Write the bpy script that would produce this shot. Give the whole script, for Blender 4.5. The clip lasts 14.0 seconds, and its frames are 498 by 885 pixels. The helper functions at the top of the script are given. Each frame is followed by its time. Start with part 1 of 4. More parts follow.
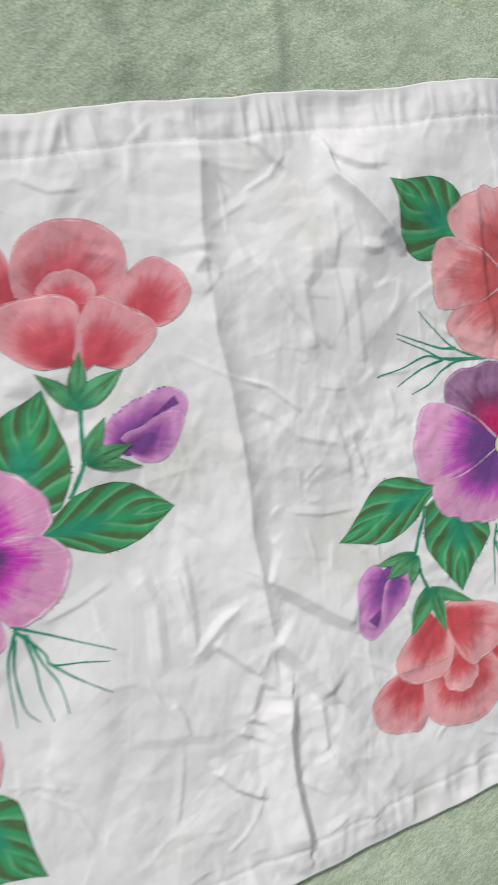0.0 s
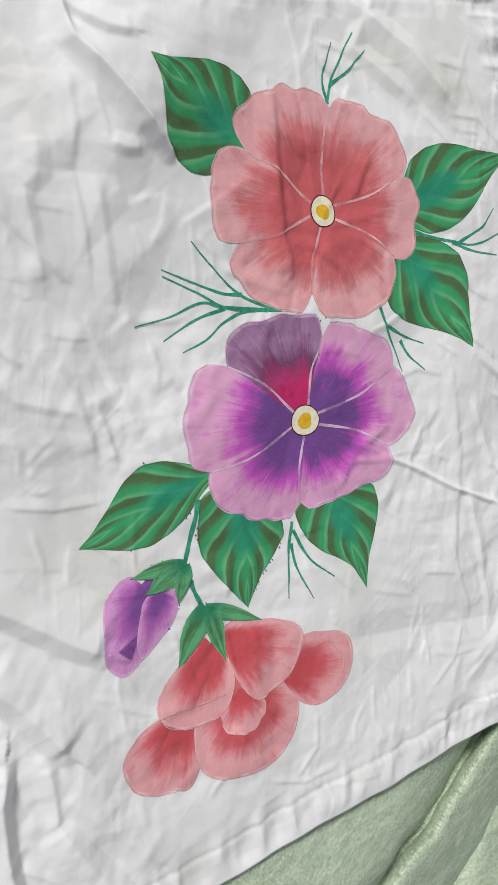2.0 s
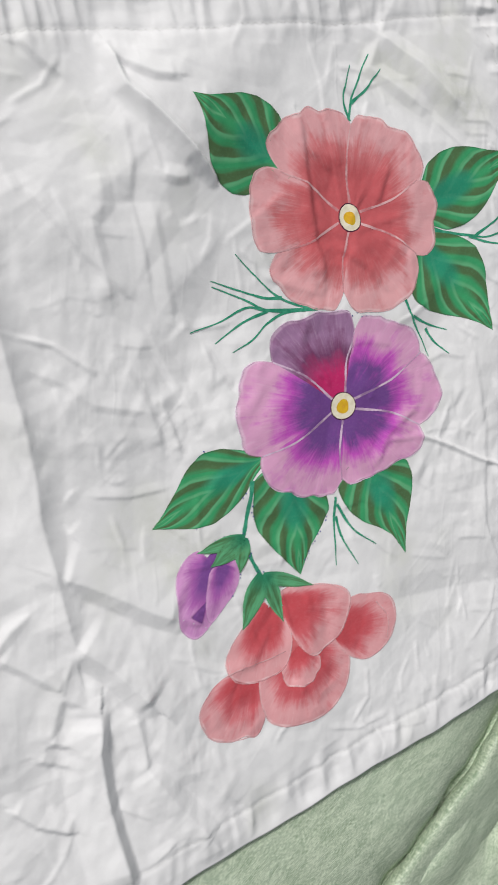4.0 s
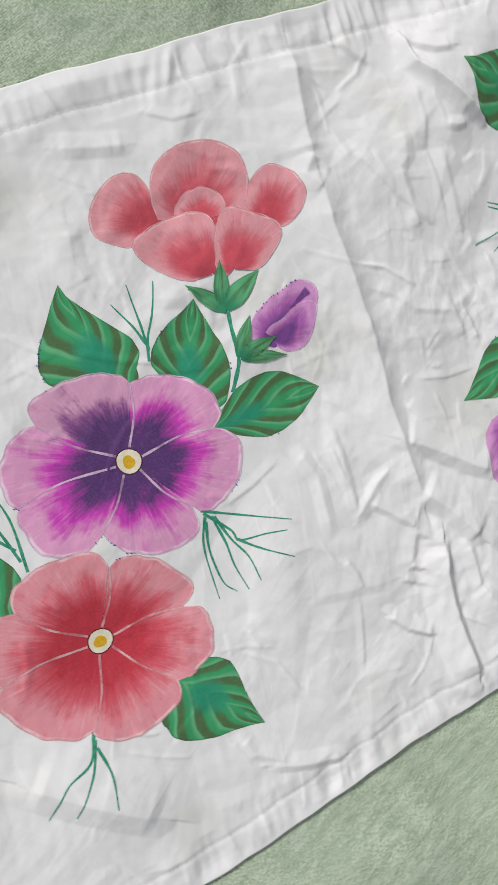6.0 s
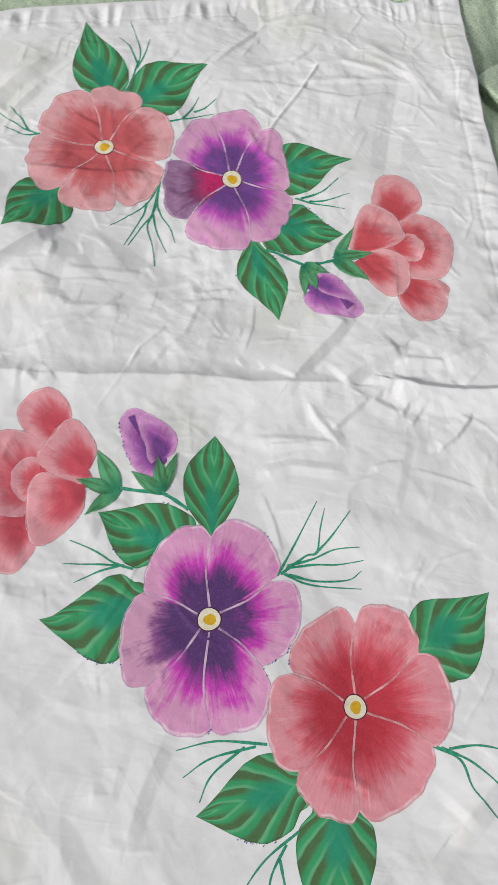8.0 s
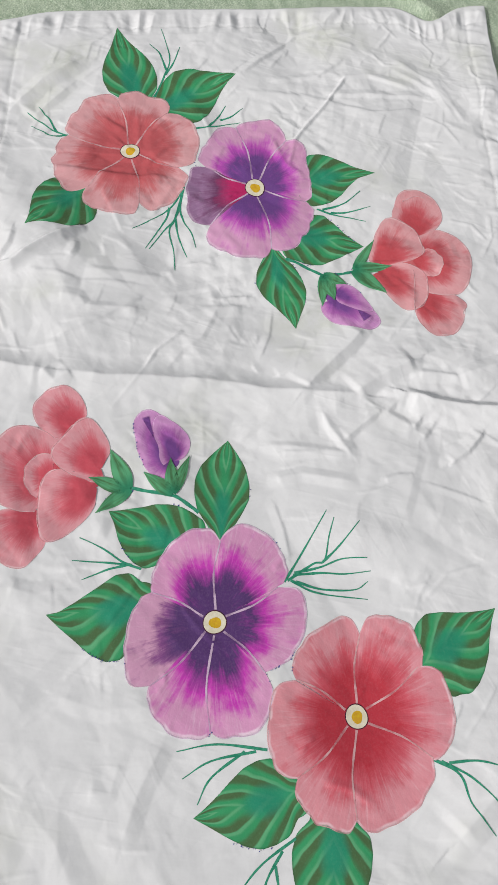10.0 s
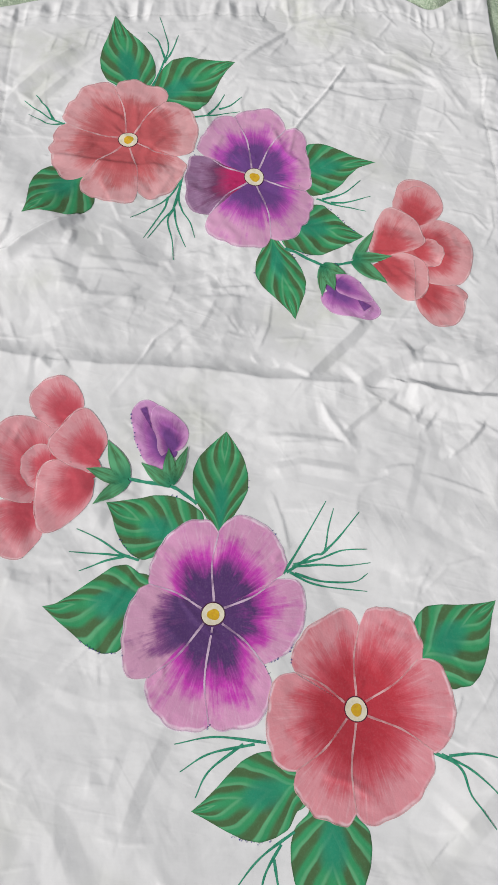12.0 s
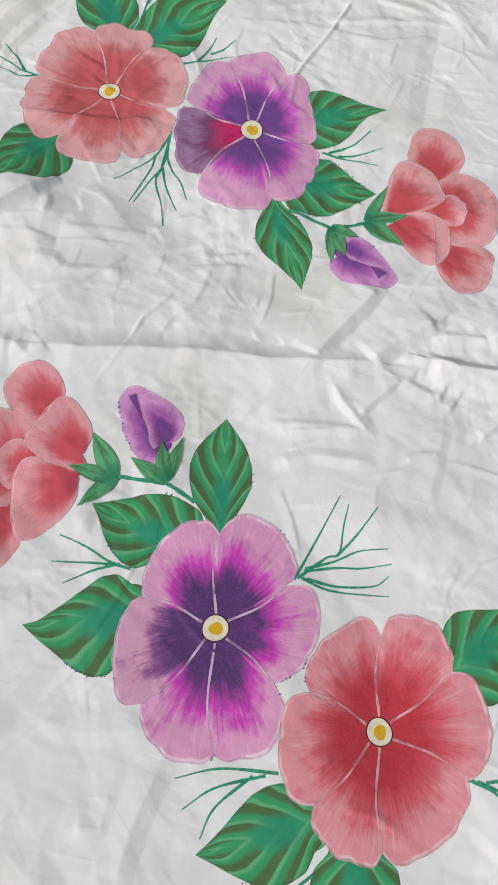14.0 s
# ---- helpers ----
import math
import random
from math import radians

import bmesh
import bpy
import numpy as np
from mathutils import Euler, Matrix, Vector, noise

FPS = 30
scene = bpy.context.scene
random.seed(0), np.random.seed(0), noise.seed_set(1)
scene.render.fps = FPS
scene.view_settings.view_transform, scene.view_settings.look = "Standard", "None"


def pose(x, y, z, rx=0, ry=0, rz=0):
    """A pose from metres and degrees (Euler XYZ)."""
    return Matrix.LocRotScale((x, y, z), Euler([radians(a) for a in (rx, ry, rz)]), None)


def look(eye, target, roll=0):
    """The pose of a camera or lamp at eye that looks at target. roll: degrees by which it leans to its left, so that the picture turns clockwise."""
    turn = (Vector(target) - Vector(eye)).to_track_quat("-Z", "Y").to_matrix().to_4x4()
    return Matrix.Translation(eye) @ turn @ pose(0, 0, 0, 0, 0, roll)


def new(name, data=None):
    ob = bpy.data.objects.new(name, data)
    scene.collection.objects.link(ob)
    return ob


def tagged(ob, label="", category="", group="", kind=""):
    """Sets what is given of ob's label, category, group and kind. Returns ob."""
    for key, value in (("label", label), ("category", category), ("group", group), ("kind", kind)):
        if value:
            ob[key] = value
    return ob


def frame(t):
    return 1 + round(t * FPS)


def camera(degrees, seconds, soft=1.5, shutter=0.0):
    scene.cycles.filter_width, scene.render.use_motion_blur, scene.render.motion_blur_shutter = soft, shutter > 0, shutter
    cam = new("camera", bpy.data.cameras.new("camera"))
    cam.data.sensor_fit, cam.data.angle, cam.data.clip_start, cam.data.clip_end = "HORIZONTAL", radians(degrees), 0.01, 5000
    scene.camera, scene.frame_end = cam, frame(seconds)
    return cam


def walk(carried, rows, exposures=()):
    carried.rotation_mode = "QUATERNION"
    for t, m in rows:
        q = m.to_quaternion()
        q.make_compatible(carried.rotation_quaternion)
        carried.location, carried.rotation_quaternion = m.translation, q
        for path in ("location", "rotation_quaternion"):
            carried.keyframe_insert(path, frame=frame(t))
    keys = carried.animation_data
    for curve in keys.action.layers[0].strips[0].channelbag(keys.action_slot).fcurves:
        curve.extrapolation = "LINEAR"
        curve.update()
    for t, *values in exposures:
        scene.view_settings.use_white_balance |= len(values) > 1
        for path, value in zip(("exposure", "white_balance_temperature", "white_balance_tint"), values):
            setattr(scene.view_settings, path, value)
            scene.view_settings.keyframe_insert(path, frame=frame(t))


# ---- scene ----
cam = camera(33.14, 14.0, soft=1.2, shutter=0.4)
walk(cam, [
    (0.0, pose(-0.2052, 0.1264, 0.4482, -5.53, -21.31, -12.31)),
    (0.5, pose(-0.1567, 0.1188, 0.4152, -6.04, -24.01, -10.70)),
    (1.0, pose(-0.1347, 0.0968, 0.3925, -7.60, -27.62, -9.69)),
    (1.5, pose(-0.1178, 0.0901, 0.3693, -8.13, -30.32, -9.55)),
    (2.0, pose(-0.1055, 0.0865, 0.3544, -7.68, -31.14, -9.76)),
    (2.2, pose(-0.1018, 0.0884, 0.3481, -7.92, -31.29, -9.91)),
    (4.3, pose(-0.1535, 0.1033, 0.4025, -6.89, -28.92, -14.49)),
    (4.5, pose(-0.1663, 0.1007, 0.4068, -6.20, -28.50, -15.35)),
    (5.0, pose(-0.2016, 0.1136, 0.4357, -5.98, -26.36, -16.76)),
    (5.5, pose(-0.2577, 0.1212, 0.4695, -5.79, -23.58, -18.32)),
    (6.0, pose(-0.3004, 0.1189, 0.4774, -5.24, -20.62, -22.61)),
    (6.5, pose(-0.3019, 0.1161, 0.4840, 1.46, -19.92, -40.22)),
    (7.0, pose(-0.3040, 0.0780, 0.5124, 16.31, -14.53, -76.02)),
    (7.5, pose(-0.3267, 0.0768, 0.5351, 21.27, -8.09, -87.55)),
    (8.0, pose(-0.3288, 0.0689, 0.5401, 23.02, -6.57, -92.75)),
    (8.2, pose(-0.3296, 0.0713, 0.5385, 23.30, -6.66, -93.82)),
    (10.3, pose(-0.3357, 0.0727, 0.5411, 23.54, -7.11, -90.07)),
    (10.5, pose(-0.3374, 0.0722, 0.5383, 23.63, -7.18, -90.20)),
    (11.0, pose(-0.3385, 0.0697, 0.5356, 23.60, -6.94, -90.30)),
    (11.5, pose(-0.3379, 0.0707, 0.5354, 23.46, -7.07, -90.25)),
    (12.0, pose(-0.3352, 0.0719, 0.5345, 23.27, -7.17, -90.23)),
    (12.5, pose(-0.3327, 0.0747, 0.5298, 23.18, -7.03, -90.24)),
    (13.0, pose(-0.3213, 0.0725, 0.5142, 22.70, -6.88, -90.27)),
    (13.5, pose(-0.3021, 0.0646, 0.4851, 22.44, -6.64, -90.38)),
    (14.0, pose(-0.2973, 0.0616, 0.4797, 21.19, -6.15, -91.25)),
])

# ---- light: soft daylight of a room ----
world = bpy.data.worlds.new("world")
scene.world = world
world.use_nodes = True
world.node_tree.nodes["Background"].inputs[0].default_value = (0.93, 0.97, 1.0, 1)
world.node_tree.nodes["Background"].inputs[1].default_value = 0.29
sun = new("sun", bpy.data.lights.new("sun", "SUN"))
sun.data.energy, sun.data.angle, sun.data.color = 2.66, radians(12), (1.0, 0.975, 0.95)
sun.matrix_world = look((-0.56, 1.04, 0.72), (0, 0, 0))
scene.view_settings.exposure = 0.11


# ---- node helpers ----
def lin(r, g, b):
    """Linear colour from 0..255 values."""
    return tuple((c / 255 / 12.92 if c < 10 else ((c / 255 + 0.055) / 1.055) ** 2.4) for c in (r, g, b)) + (1,)


class Nodes:
    def __init__(self, name, roughness=0.8):
        self.mat = bpy.data.materials.new(name)
        self.mat.use_nodes = True
        self.tree = self.mat.node_tree
        self.bsdf = self.tree.nodes["Principled BSDF"]
        self.bsdf.inputs["Roughness"].default_value = roughness
        self.bsdf.inputs["Specular IOR Level"].default_value = 0.25

    def put(self, socket, value):
        if isinstance(value, bpy.types.NodeSocket):
            self.tree.links.new(value, socket)
        else:
            socket.default_value = value

    def math(self, op, a, b=0.0, c=0.0, clamp=False):
        n = self.tree.nodes.new("ShaderNodeMath")
        n.operation, n.use_clamp = op, clamp
        for i, v in enumerate((a, b, c)):
            self.put(n.inputs[i], v)
        return n.outputs[0]

    def step(self, x, lo, hi, out0=0.0, out1=1.0):
        n = self.tree.nodes.new("ShaderNodeMapRange")
        n.interpolation_type = "SMOOTHSTEP"
        for i, v in enumerate((x, lo, hi, out0, out1)):
            self.put(n.inputs[i], v)
        return n.outputs[0]

    def mix(self, fac, a, b):
        n = self.tree.nodes.new("ShaderNodeMix")
        n.data_type = "RGBA"
        self.put(n.inputs[0], fac)
        self.put(n.inputs[6], a)
        self.put(n.inputs[7], b)
        return n.outputs[2]

    def xyz(self, x, y, z=0.0):
        n = self.tree.nodes.new("ShaderNodeCombineXYZ")
        for i, v in enumerate((x, y, z)):
            self.put(n.inputs[i], v)
        return n.outputs[0]

    def coords(self, kind):
        n = self.tree.nodes.new("ShaderNodeTexCoord")
        s = self.tree.nodes.new("ShaderNodeSeparateXYZ")
        self.tree.links.new(n.outputs[kind], s.inputs[0])
        return s.outputs

    def chance(self):
        return self.tree.nodes.new("ShaderNodeObjectInfo").outputs["Random"]

    def noise(self, vector, scale=1.0, detail=2.0, rough=0.5):
        n = self.tree.nodes.new("ShaderNodeTexNoise")
        self.put(n.inputs["Vector"], vector)
        n.inputs["Scale"].default_value = scale
        n.inputs["Detail"].default_value = detail
        n.inputs["Roughness"].default_value = rough
        return n.outputs[0]

    def ramp(self, fac, stops):
        n = self.tree.nodes.new("ShaderNodeValToRGB")
        el = n.color_ramp.elements
        el[0].position, el[0].color = stops[0]
        el[1].position, el[1].color = stops[-1]
        for p, c in stops[1:-1]:
            e = el.new(p)
            e.color = c
        self.put(n.inputs[0], fac)
        return n.outputs[0]

    def bump(self, height, strength, distance=0.001):
        n = self.tree.nodes.new("ShaderNodeBump")
        n.inputs["Strength"].default_value = strength
        n.inputs["Distance"].default_value = distance
        self.put(n.inputs["Height"], height)
        self.tree.links.new(n.outputs[0], self.bsdf.inputs["Normal"])

    def done(self, colour):
        self.put(self.bsdf.inputs["Base Color"], colour)
        return self.mat


def cotton():
    k = Nodes("white_cotton", 0.9)
    x, y, z = k.coords("Object")
    p = k.xyz(x, y, z)
    # sheet showing through the cotton, put into its colour as random greyish patches
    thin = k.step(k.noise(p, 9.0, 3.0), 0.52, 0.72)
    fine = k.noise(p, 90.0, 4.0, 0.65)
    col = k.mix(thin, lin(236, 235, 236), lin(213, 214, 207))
    col = k.mix(k.step(fine, 0.35, 0.8), col, lin(229, 228, 229))
    warp = k.math("SINE", k.math("MULTIPLY", x, 9000.0))
    weft = k.math("SINE", k.math("MULTIPLY", y, 9000.0))
    weave = k.math("MULTIPLY_ADD", k.math("ADD", warp, weft), 0.04, k.noise(p, 260.0, 3.0, 0.6))
    height = k.math("MULTIPLY", weave, 0.35)
    for turn, often in ((0.5, 60.0), (1.35, 75.0), (2.3, 55.0)):
        c, s = math.cos(turn), math.sin(turn)
        a = k.math("ADD", k.math("MULTIPLY", x, c * often * 0.22), k.math("MULTIPLY", y, s * often * 0.22))
        d = k.math("SUBTRACT", k.math("MULTIPLY", y, c * often), k.math("MULTIPLY", x, s * often))
        ridge = k.math("ABSOLUTE", k.math("SUBTRACT", k.noise(k.xyz(a, d, turn), 1.0, 2.0, 0.5), 0.5))
        part_ = k.step(k.noise(k.xyz(x, y, turn), 22.0, 1.0), 0.46, 0.66)
        height = k.math("MULTIPLY_ADD", k.step(ridge, 0.0, 0.09, 1.0, 0.0), part_, height)
    k.bump(height, 0.13, 0.0007)
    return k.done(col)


def green_linen():
    k = Nodes("green_linen", 0.95)
    x, y, z = k.coords("Object")
    a = k.math("ADD", k.math("MULTIPLY", x, 0.94), k.math("MULTIPLY", y, 0.34))
    b = k.math("SUBTRACT", k.math("MULTIPLY", y, 0.94), k.math("MULTIPLY", x, 0.34))
    slub_a = k.noise(k.xyz(k.math("MULTIPLY", a, 420.0), k.math("MULTIPLY", b, 1500.0)), 1.0, 3.0, 0.7)
    slub_b = k.noise(k.xyz(k.math("MULTIPLY", a, 1500.0), k.math("MULTIPLY", b, 420.0)), 1.0, 3.0, 0.7)
    rib = k.math("SINE", k.math("MULTIPLY_ADD", slub_b, 2.4, k.math("MULTIPLY", b, 5200.0)))
    weave = k.math("MULTIPLY_ADD", rib, 0.04, k.math("ADD", slub_a, slub_b))
    big = k.noise(k.xyz(x, y, z), 12.0, 3.0)
    lump = k.noise(k.xyz(k.math("MULTIPLY", a, 60.0), k.math("MULTIPLY", b, 150.0)), 1.0, 5.0, 0.7)
    weave = k.math("MULTIPLY_ADD", k.math("SUBTRACT", lump, 0.5), 0.7, weave)
    col = k.mix(k.step(weave, 0.80, 1.18), lin(152, 172, 144), lin(222, 232, 210))
    col = k.mix(k.step(big, 0.35, 0.75, 0.0, 0.35), col, lin(186, 204, 184))
    fleck = k.step(k.noise(k.xyz(x, y, z), 800.0, 2.0, 0.7), 0.50, 0.64, 0.0, 0.45)
    col = k.mix(fleck, col, lin(140, 160, 132))
    k.bump(weave, 0.6, 0.0011)
    return k.done(col)


def petal_paint(name, inner, middle, outer, rim, cut=(0.30, 0.55, 0.80), streak=0.22):
    """Brushed fabric paint, blended from a petal's root to its rim."""
    k = Nodes(name, 0.7)
    u, v, _ = k.coords("UV")
    x, y, z = k.coords("Object")
    seed = k.math("MULTIPLY", k.chance(), 40.0)
    s1 = k.noise(k.xyz(k.math("MULTIPLY", u, 1.8), k.math("MULTIPLY", v, 11.0), seed), 1.0, 4.0, 0.65)
    s2 = k.noise(k.xyz(k.math("MULTIPLY", u, 4.0), k.math("MULTIPLY", v, 38.0), seed), 1.0, 3.0, 0.7)
    wide = k.noise(k.xyz(k.math("MULTIPLY", u, 1.5), k.math("MULTIPLY", v, 3.2), seed), 1.0, 1.0)
    dab = k.noise(k.xyz(x, y, seed), 75.0, 4.0, 0.65)
    grit = k.noise(k.xyz(x, y, seed), 700.0, 2.0, 0.7)
    t = k.math("MULTIPLY_ADD", k.math("SUBTRACT", s1, 0.5), streak * 0.9, u)
    t = k.math("MULTIPLY_ADD", k.math("SUBTRACT", wide, 0.5), 0.30, t)
    t = k.math("MULTIPLY_ADD", k.math("SUBTRACT", dab, 0.5), 0.30, t)
    t = k.math("MULTIPLY_ADD", k.math("SUBTRACT", s2, 0.5), streak * 0.55, t)
    col = k.ramp(t, [(0.0, inner), (cut[0], inner), (cut[1], middle), (cut[2], outer), (1.0, outer)])
    brush = k.math("MULTIPLY", k.step(s2, 0.48, 0.80, 0.0, 0.38), k.step(u, 0.35, 0.85))
    col = k.mix(brush, col, rim)
    dark = k.math("MULTIPLY", k.step(k.math("MULTIPLY_ADD", dab, 0.5, k.math("MULTIPLY", s1, 0.5)), 0.50, 0.34, 0.0, 0.45), k.step(u, 0.15, 0.5))
    col = k.mix(dark, col, middle)
    col = k.mix(k.step(grit, 0.40, 0.85, 0.0, 0.05), col, rim)
    edge = k.math("MULTIPLY", k.step(u, 0.957, 0.976), k.step(k.noise(k.xyz(u, k.math("MULTIPLY", v, 6.0), seed)), 0.40, 0.60, 0.10, 0.85))
    col = k.mix(edge, col, rim)
    k.bump(k.math("MULTIPLY_ADD", grit, 0.15, k.math("ADD", k.math("MULTIPLY", s2, 0.5), k.math("MULTIPLY", dab, 3.0))), 0.22, 0.0008)
    k.put(k.bsdf.inputs["Alpha"], k.step(k.math("MULTIPLY_ADD", s1, 0.02, u), 1.020, 0.988))
    return k.done(col)


def leaf_paint():
    k = Nodes("leaf_paint", 0.7)
    u, v, _ = k.coords("UV")
    x, y, z = k.coords("Object")
    seed = k.math("MULTIPLY", k.chance(), 30.0)
    w = k.math("ABSOLUTE", k.math("MULTIPLY_ADD", v, 2.0, -1.0))
    wob = k.noise(k.xyz(k.math("MULTIPLY", u, 2.2), k.math("MULTIPLY", v, 2.2), seed), 1.0, 2.0)
    along = k.math("MULTIPLY_ADD", k.math("POWER", w, 0.85), -0.52, u)
    along = k.math("MULTIPLY_ADD", k.math("SUBTRACT", wob, 0.5), 0.13, along)
    phase = k.math("MULTIPLY_ADD", along, 23.5, seed)
    phase = k.math("MULTIPLY_ADD", k.math("SINE", phase), 0.55, phase)
    wave = k.math("SINE", phase)
    glow = k.math("SINE", k.math("ADD", phase, 2.2))
    hair = k.noise(k.xyz(k.math("MULTIPLY", along, 30.0), k.math("MULTIPLY", w, 1.2), seed), 1.0, 3.0, 0.6)
    grit = k.noise(k.xyz(x, y, seed), 600.0, 2.0, 0.7)
    green = k.mix(k.step(k.math("MULTIPLY_ADD", hair, 1.2, glow), 0.4, 1.8, 0.0, 0.46), lin(60, 158, 104), lin(134, 198, 150))
    stripe = k.math("MULTIPLY", k.step(k.math("MULTIPLY_ADD", hair, 0.9, wave), 0.05, 1.0), k.step(w, 0.03, 0.40))
    col = k.mix(k.math("MULTIPLY", stripe, 0.92), green, lin(82, 106, 68))
    du = k.math("SUBTRACT", u, 0.26)
    far = k.math("ADD", k.math("MULTIPLY", k.math("MULTIPLY", du, du), 5.0), k.math("MULTIPLY", k.math("MULTIPLY", w, w), 2.0))
    far = k.math("MULTIPLY_ADD", k.math("SUBTRACT", wob, 0.5), 0.5, far)
    col = k.mix(k.step(far, 0.02, 0.50, 0.85, 0.0), col, lin(38, 144, 116))
    col = k.mix(k.step(grit, 0.45, 0.80, 0.0, 0.12), col, lin(120, 184, 144))
    col = k.mix(k.step(w, 0.94, 1.0, 0.0, 0.5), col, lin(48, 92, 60))
    k.bump(k.math("ADD", hair, grit), 0.14, 0.0006)
    return k.done(col)


def sepal_paint():
    k = Nodes("sepal_paint", 0.7)
    u, v, _ = k.coords("UV")
    seed = k.math("MULTIPLY", k.chance(), 30.0)
    n = k.noise(k.xyz(k.math("MULTIPLY", u, 1.5), k.math("MULTIPLY", v, 4.5), seed), 1.0, 3.0, 0.6)
    col = k.mix(k.step(n, 0.35, 0.62), lin(78, 122, 80), lin(96, 172, 124))
    col = k.mix(k.step(u, 0.0, 0.45, 0.85, 0.0), col, lin(30, 124, 92))
    k.bump(n, 0.12, 0.0006)
    return k.done(col)


def fold_paint():
    """A violet touch that fades out towards its sides."""
    k = Nodes("deep_violet", 0.7)
    u, v, _ = k.coords("UV")
    x, y, z = k.coords("Object")
    w = k.math("ABSOLUTE", k.math("MULTIPLY_ADD", v, 2.0, -1.0))
    n = k.noise(k.xyz(x, y, z), 300.0, 3.0, 0.6)
    k.put(k.bsdf.inputs["Alpha"], k.math("MULTIPLY", k.step(w, 0.5, 1.0, 0.85, 0.0), k.step(u, 0.0, 0.12)))
    return k.done(k.mix(k.step(n, 0.3, 0.7), lin(112, 66, 138), lin(142, 86, 164)))


def plain_paint(name, a, b, scale=400.0, roughness=0.6):
    k = Nodes(name, roughness)
    x, y, z = k.coords("Object")
    n = k.noise(k.xyz(x, y, z), scale, 3.0, 0.6)
    k.bump(n, 0.15, 0.0005)
    return k.done(k.mix(k.step(n, 0.3, 0.7), a, b))


def worn_line(name, a, b):
    """A thin brushed line that breaks off here and there."""
    k = Nodes(name, 0.7)
    x, y, z = k.coords("Object")
    n = k.noise(k.xyz(x, y, z), 70.0, 3.0, 0.6)
    k.put(k.bsdf.inputs["Alpha"], k.step(n, 0.36, 0.58, 0.40, 0.92))
    return k.done(k.mix(k.step(n, 0.3, 0.7), b, a))


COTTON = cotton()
LINEN = green_linen()
RED = petal_paint("crimson_petal", lin(192, 56, 70), lin(211, 90, 104), lin(228, 150, 160), lin(242, 204, 210), (0.42, 0.60, 0.81))
DUSTY = petal_paint("dusty_red_petal", lin(197, 92, 97), lin(208, 116, 120), lin(228, 168, 172), lin(236, 194, 196), (0.49, 0.64, 0.80))
VIOLET = petal_paint("violet_petal", lin(90, 56, 114), lin(206, 62, 184), lin(226, 160, 200), lin(248, 222, 238), (0.44, 0.60, 0.78))
MAUVE = petal_paint("mauve_violet_petal", lin(90, 58, 114), lin(140, 80, 140), lin(216, 160, 192), lin(234, 198, 216), (0.50, 0.62, 0.74))
LILAC = petal_paint("lilac_petal", lin(114, 70, 142), lin(196, 82, 188), lin(220, 162, 198), lin(230, 192, 216), (0.44, 0.60, 0.78))
GREY_LILAC = petal_paint("greyed_lilac_petal", lin(196, 40, 104), lin(120, 66, 106), lin(158, 118, 156), lin(204, 172, 198), (0.34, 0.60, 0.80))
BUD = petal_paint("bud_petal", lin(128, 76, 152), lin(176, 98, 176), lin(214, 152, 206), lin(234, 192, 228), (0.34, 0.58, 0.86), 0.22)
CORAL = petal_paint("coral_petal", lin(198, 78, 86), lin(207, 98, 106), lin(228, 164, 168), lin(240, 200, 202), (0.42, 0.58, 0.82))
ROSE = petal_paint("rose_petal", lin(202, 80, 94), lin(212, 106, 118), lin(226, 156, 164), lin(240, 200, 204), (0.40, 0.57, 0.80))
LEAF = leaf_paint()
SEPAL = sepal_paint()
TWIG = plain_paint("sprig_green", lin(36, 134, 104), lin(72, 162, 130))
CREAM = plain_paint("cream_paint", lin(240, 232, 210), lin(226, 216, 190))
YELLOW = plain_paint("yellow_paint", lin(226, 186, 40), lin(212, 160, 44))
OUTLINE = plain_paint("dark_outline", lin(70, 34, 52), lin(96, 50, 70))
PALE_ROSE = worn_line("pale_rose_line", lin(234, 188, 190), lin(220, 158, 164))
PALE_LILAC = worn_line("pale_lilac_line", lin(226, 200, 222), lin(208, 170, 204))
CORE = plain_paint("deep_coral", lin(200, 84, 90), lin(214, 118, 122), 120.0)
FOLD_DARK = fold_paint()
INK = plain_paint("blue_ink", lin(72, 72, 138), lin(100, 102, 166))
THREAD = plain_paint("white_thread", lin(244, 244, 242), lin(230, 230, 228))


# ---- the cloth's relief ----
def gradient_noise(x, y, seed):
    rs = np.random.RandomState(seed)
    table = rs.rand(256, 256) * 2 * math.pi
    xi, yi = np.floor(x).astype(int), np.floor(y).astype(int)
    xf, yf = x - xi, y - yi
    u, v = xf**3 * (xf * (xf * 6 - 15) + 10), yf**3 * (yf * (yf * 6 - 15) + 10)

    def corner(i, j):
        a = table[(xi + i) % 256, (yi + j) % 256]
        return np.cos(a) * (xf - i) + np.sin(a) * (yf - j)

    top = corner(0, 0) * (1 - u) + corner(1, 0) * u
    low = corner(0, 1) * (1 - u) + corner(1, 1) * u
    return (top * (1 - v) + low * v) * 1.4


def reach(x, y, line):
    """Distance from a broken line, the side of it, and how far along it."""
    best = np.full(x.shape, 9.0)
    side, along = np.zeros(x.shape), np.zeros(x.shape)
    n = len(line) - 1
    for i in range(n):
        (ax, ay), (bx, by) = line[i], line[i + 1]
        dx, dy = bx - ax, by - ay
        ll = dx * dx + dy * dy
        t = np.clip(((x - ax) * dx + (y - ay) * dy) / ll, 0, 1)
        d = np.hypot(x - ax - t * dx, y - ay - t * dy)
        near = d < best
        best = np.where(near, d, best)
        side = np.where(near, np.sign(dx * (y - ay) - dy * (x - ax)), side)
        along = np.where(near, (i + t) / n, along)
    return best, side, along


CREASES = []


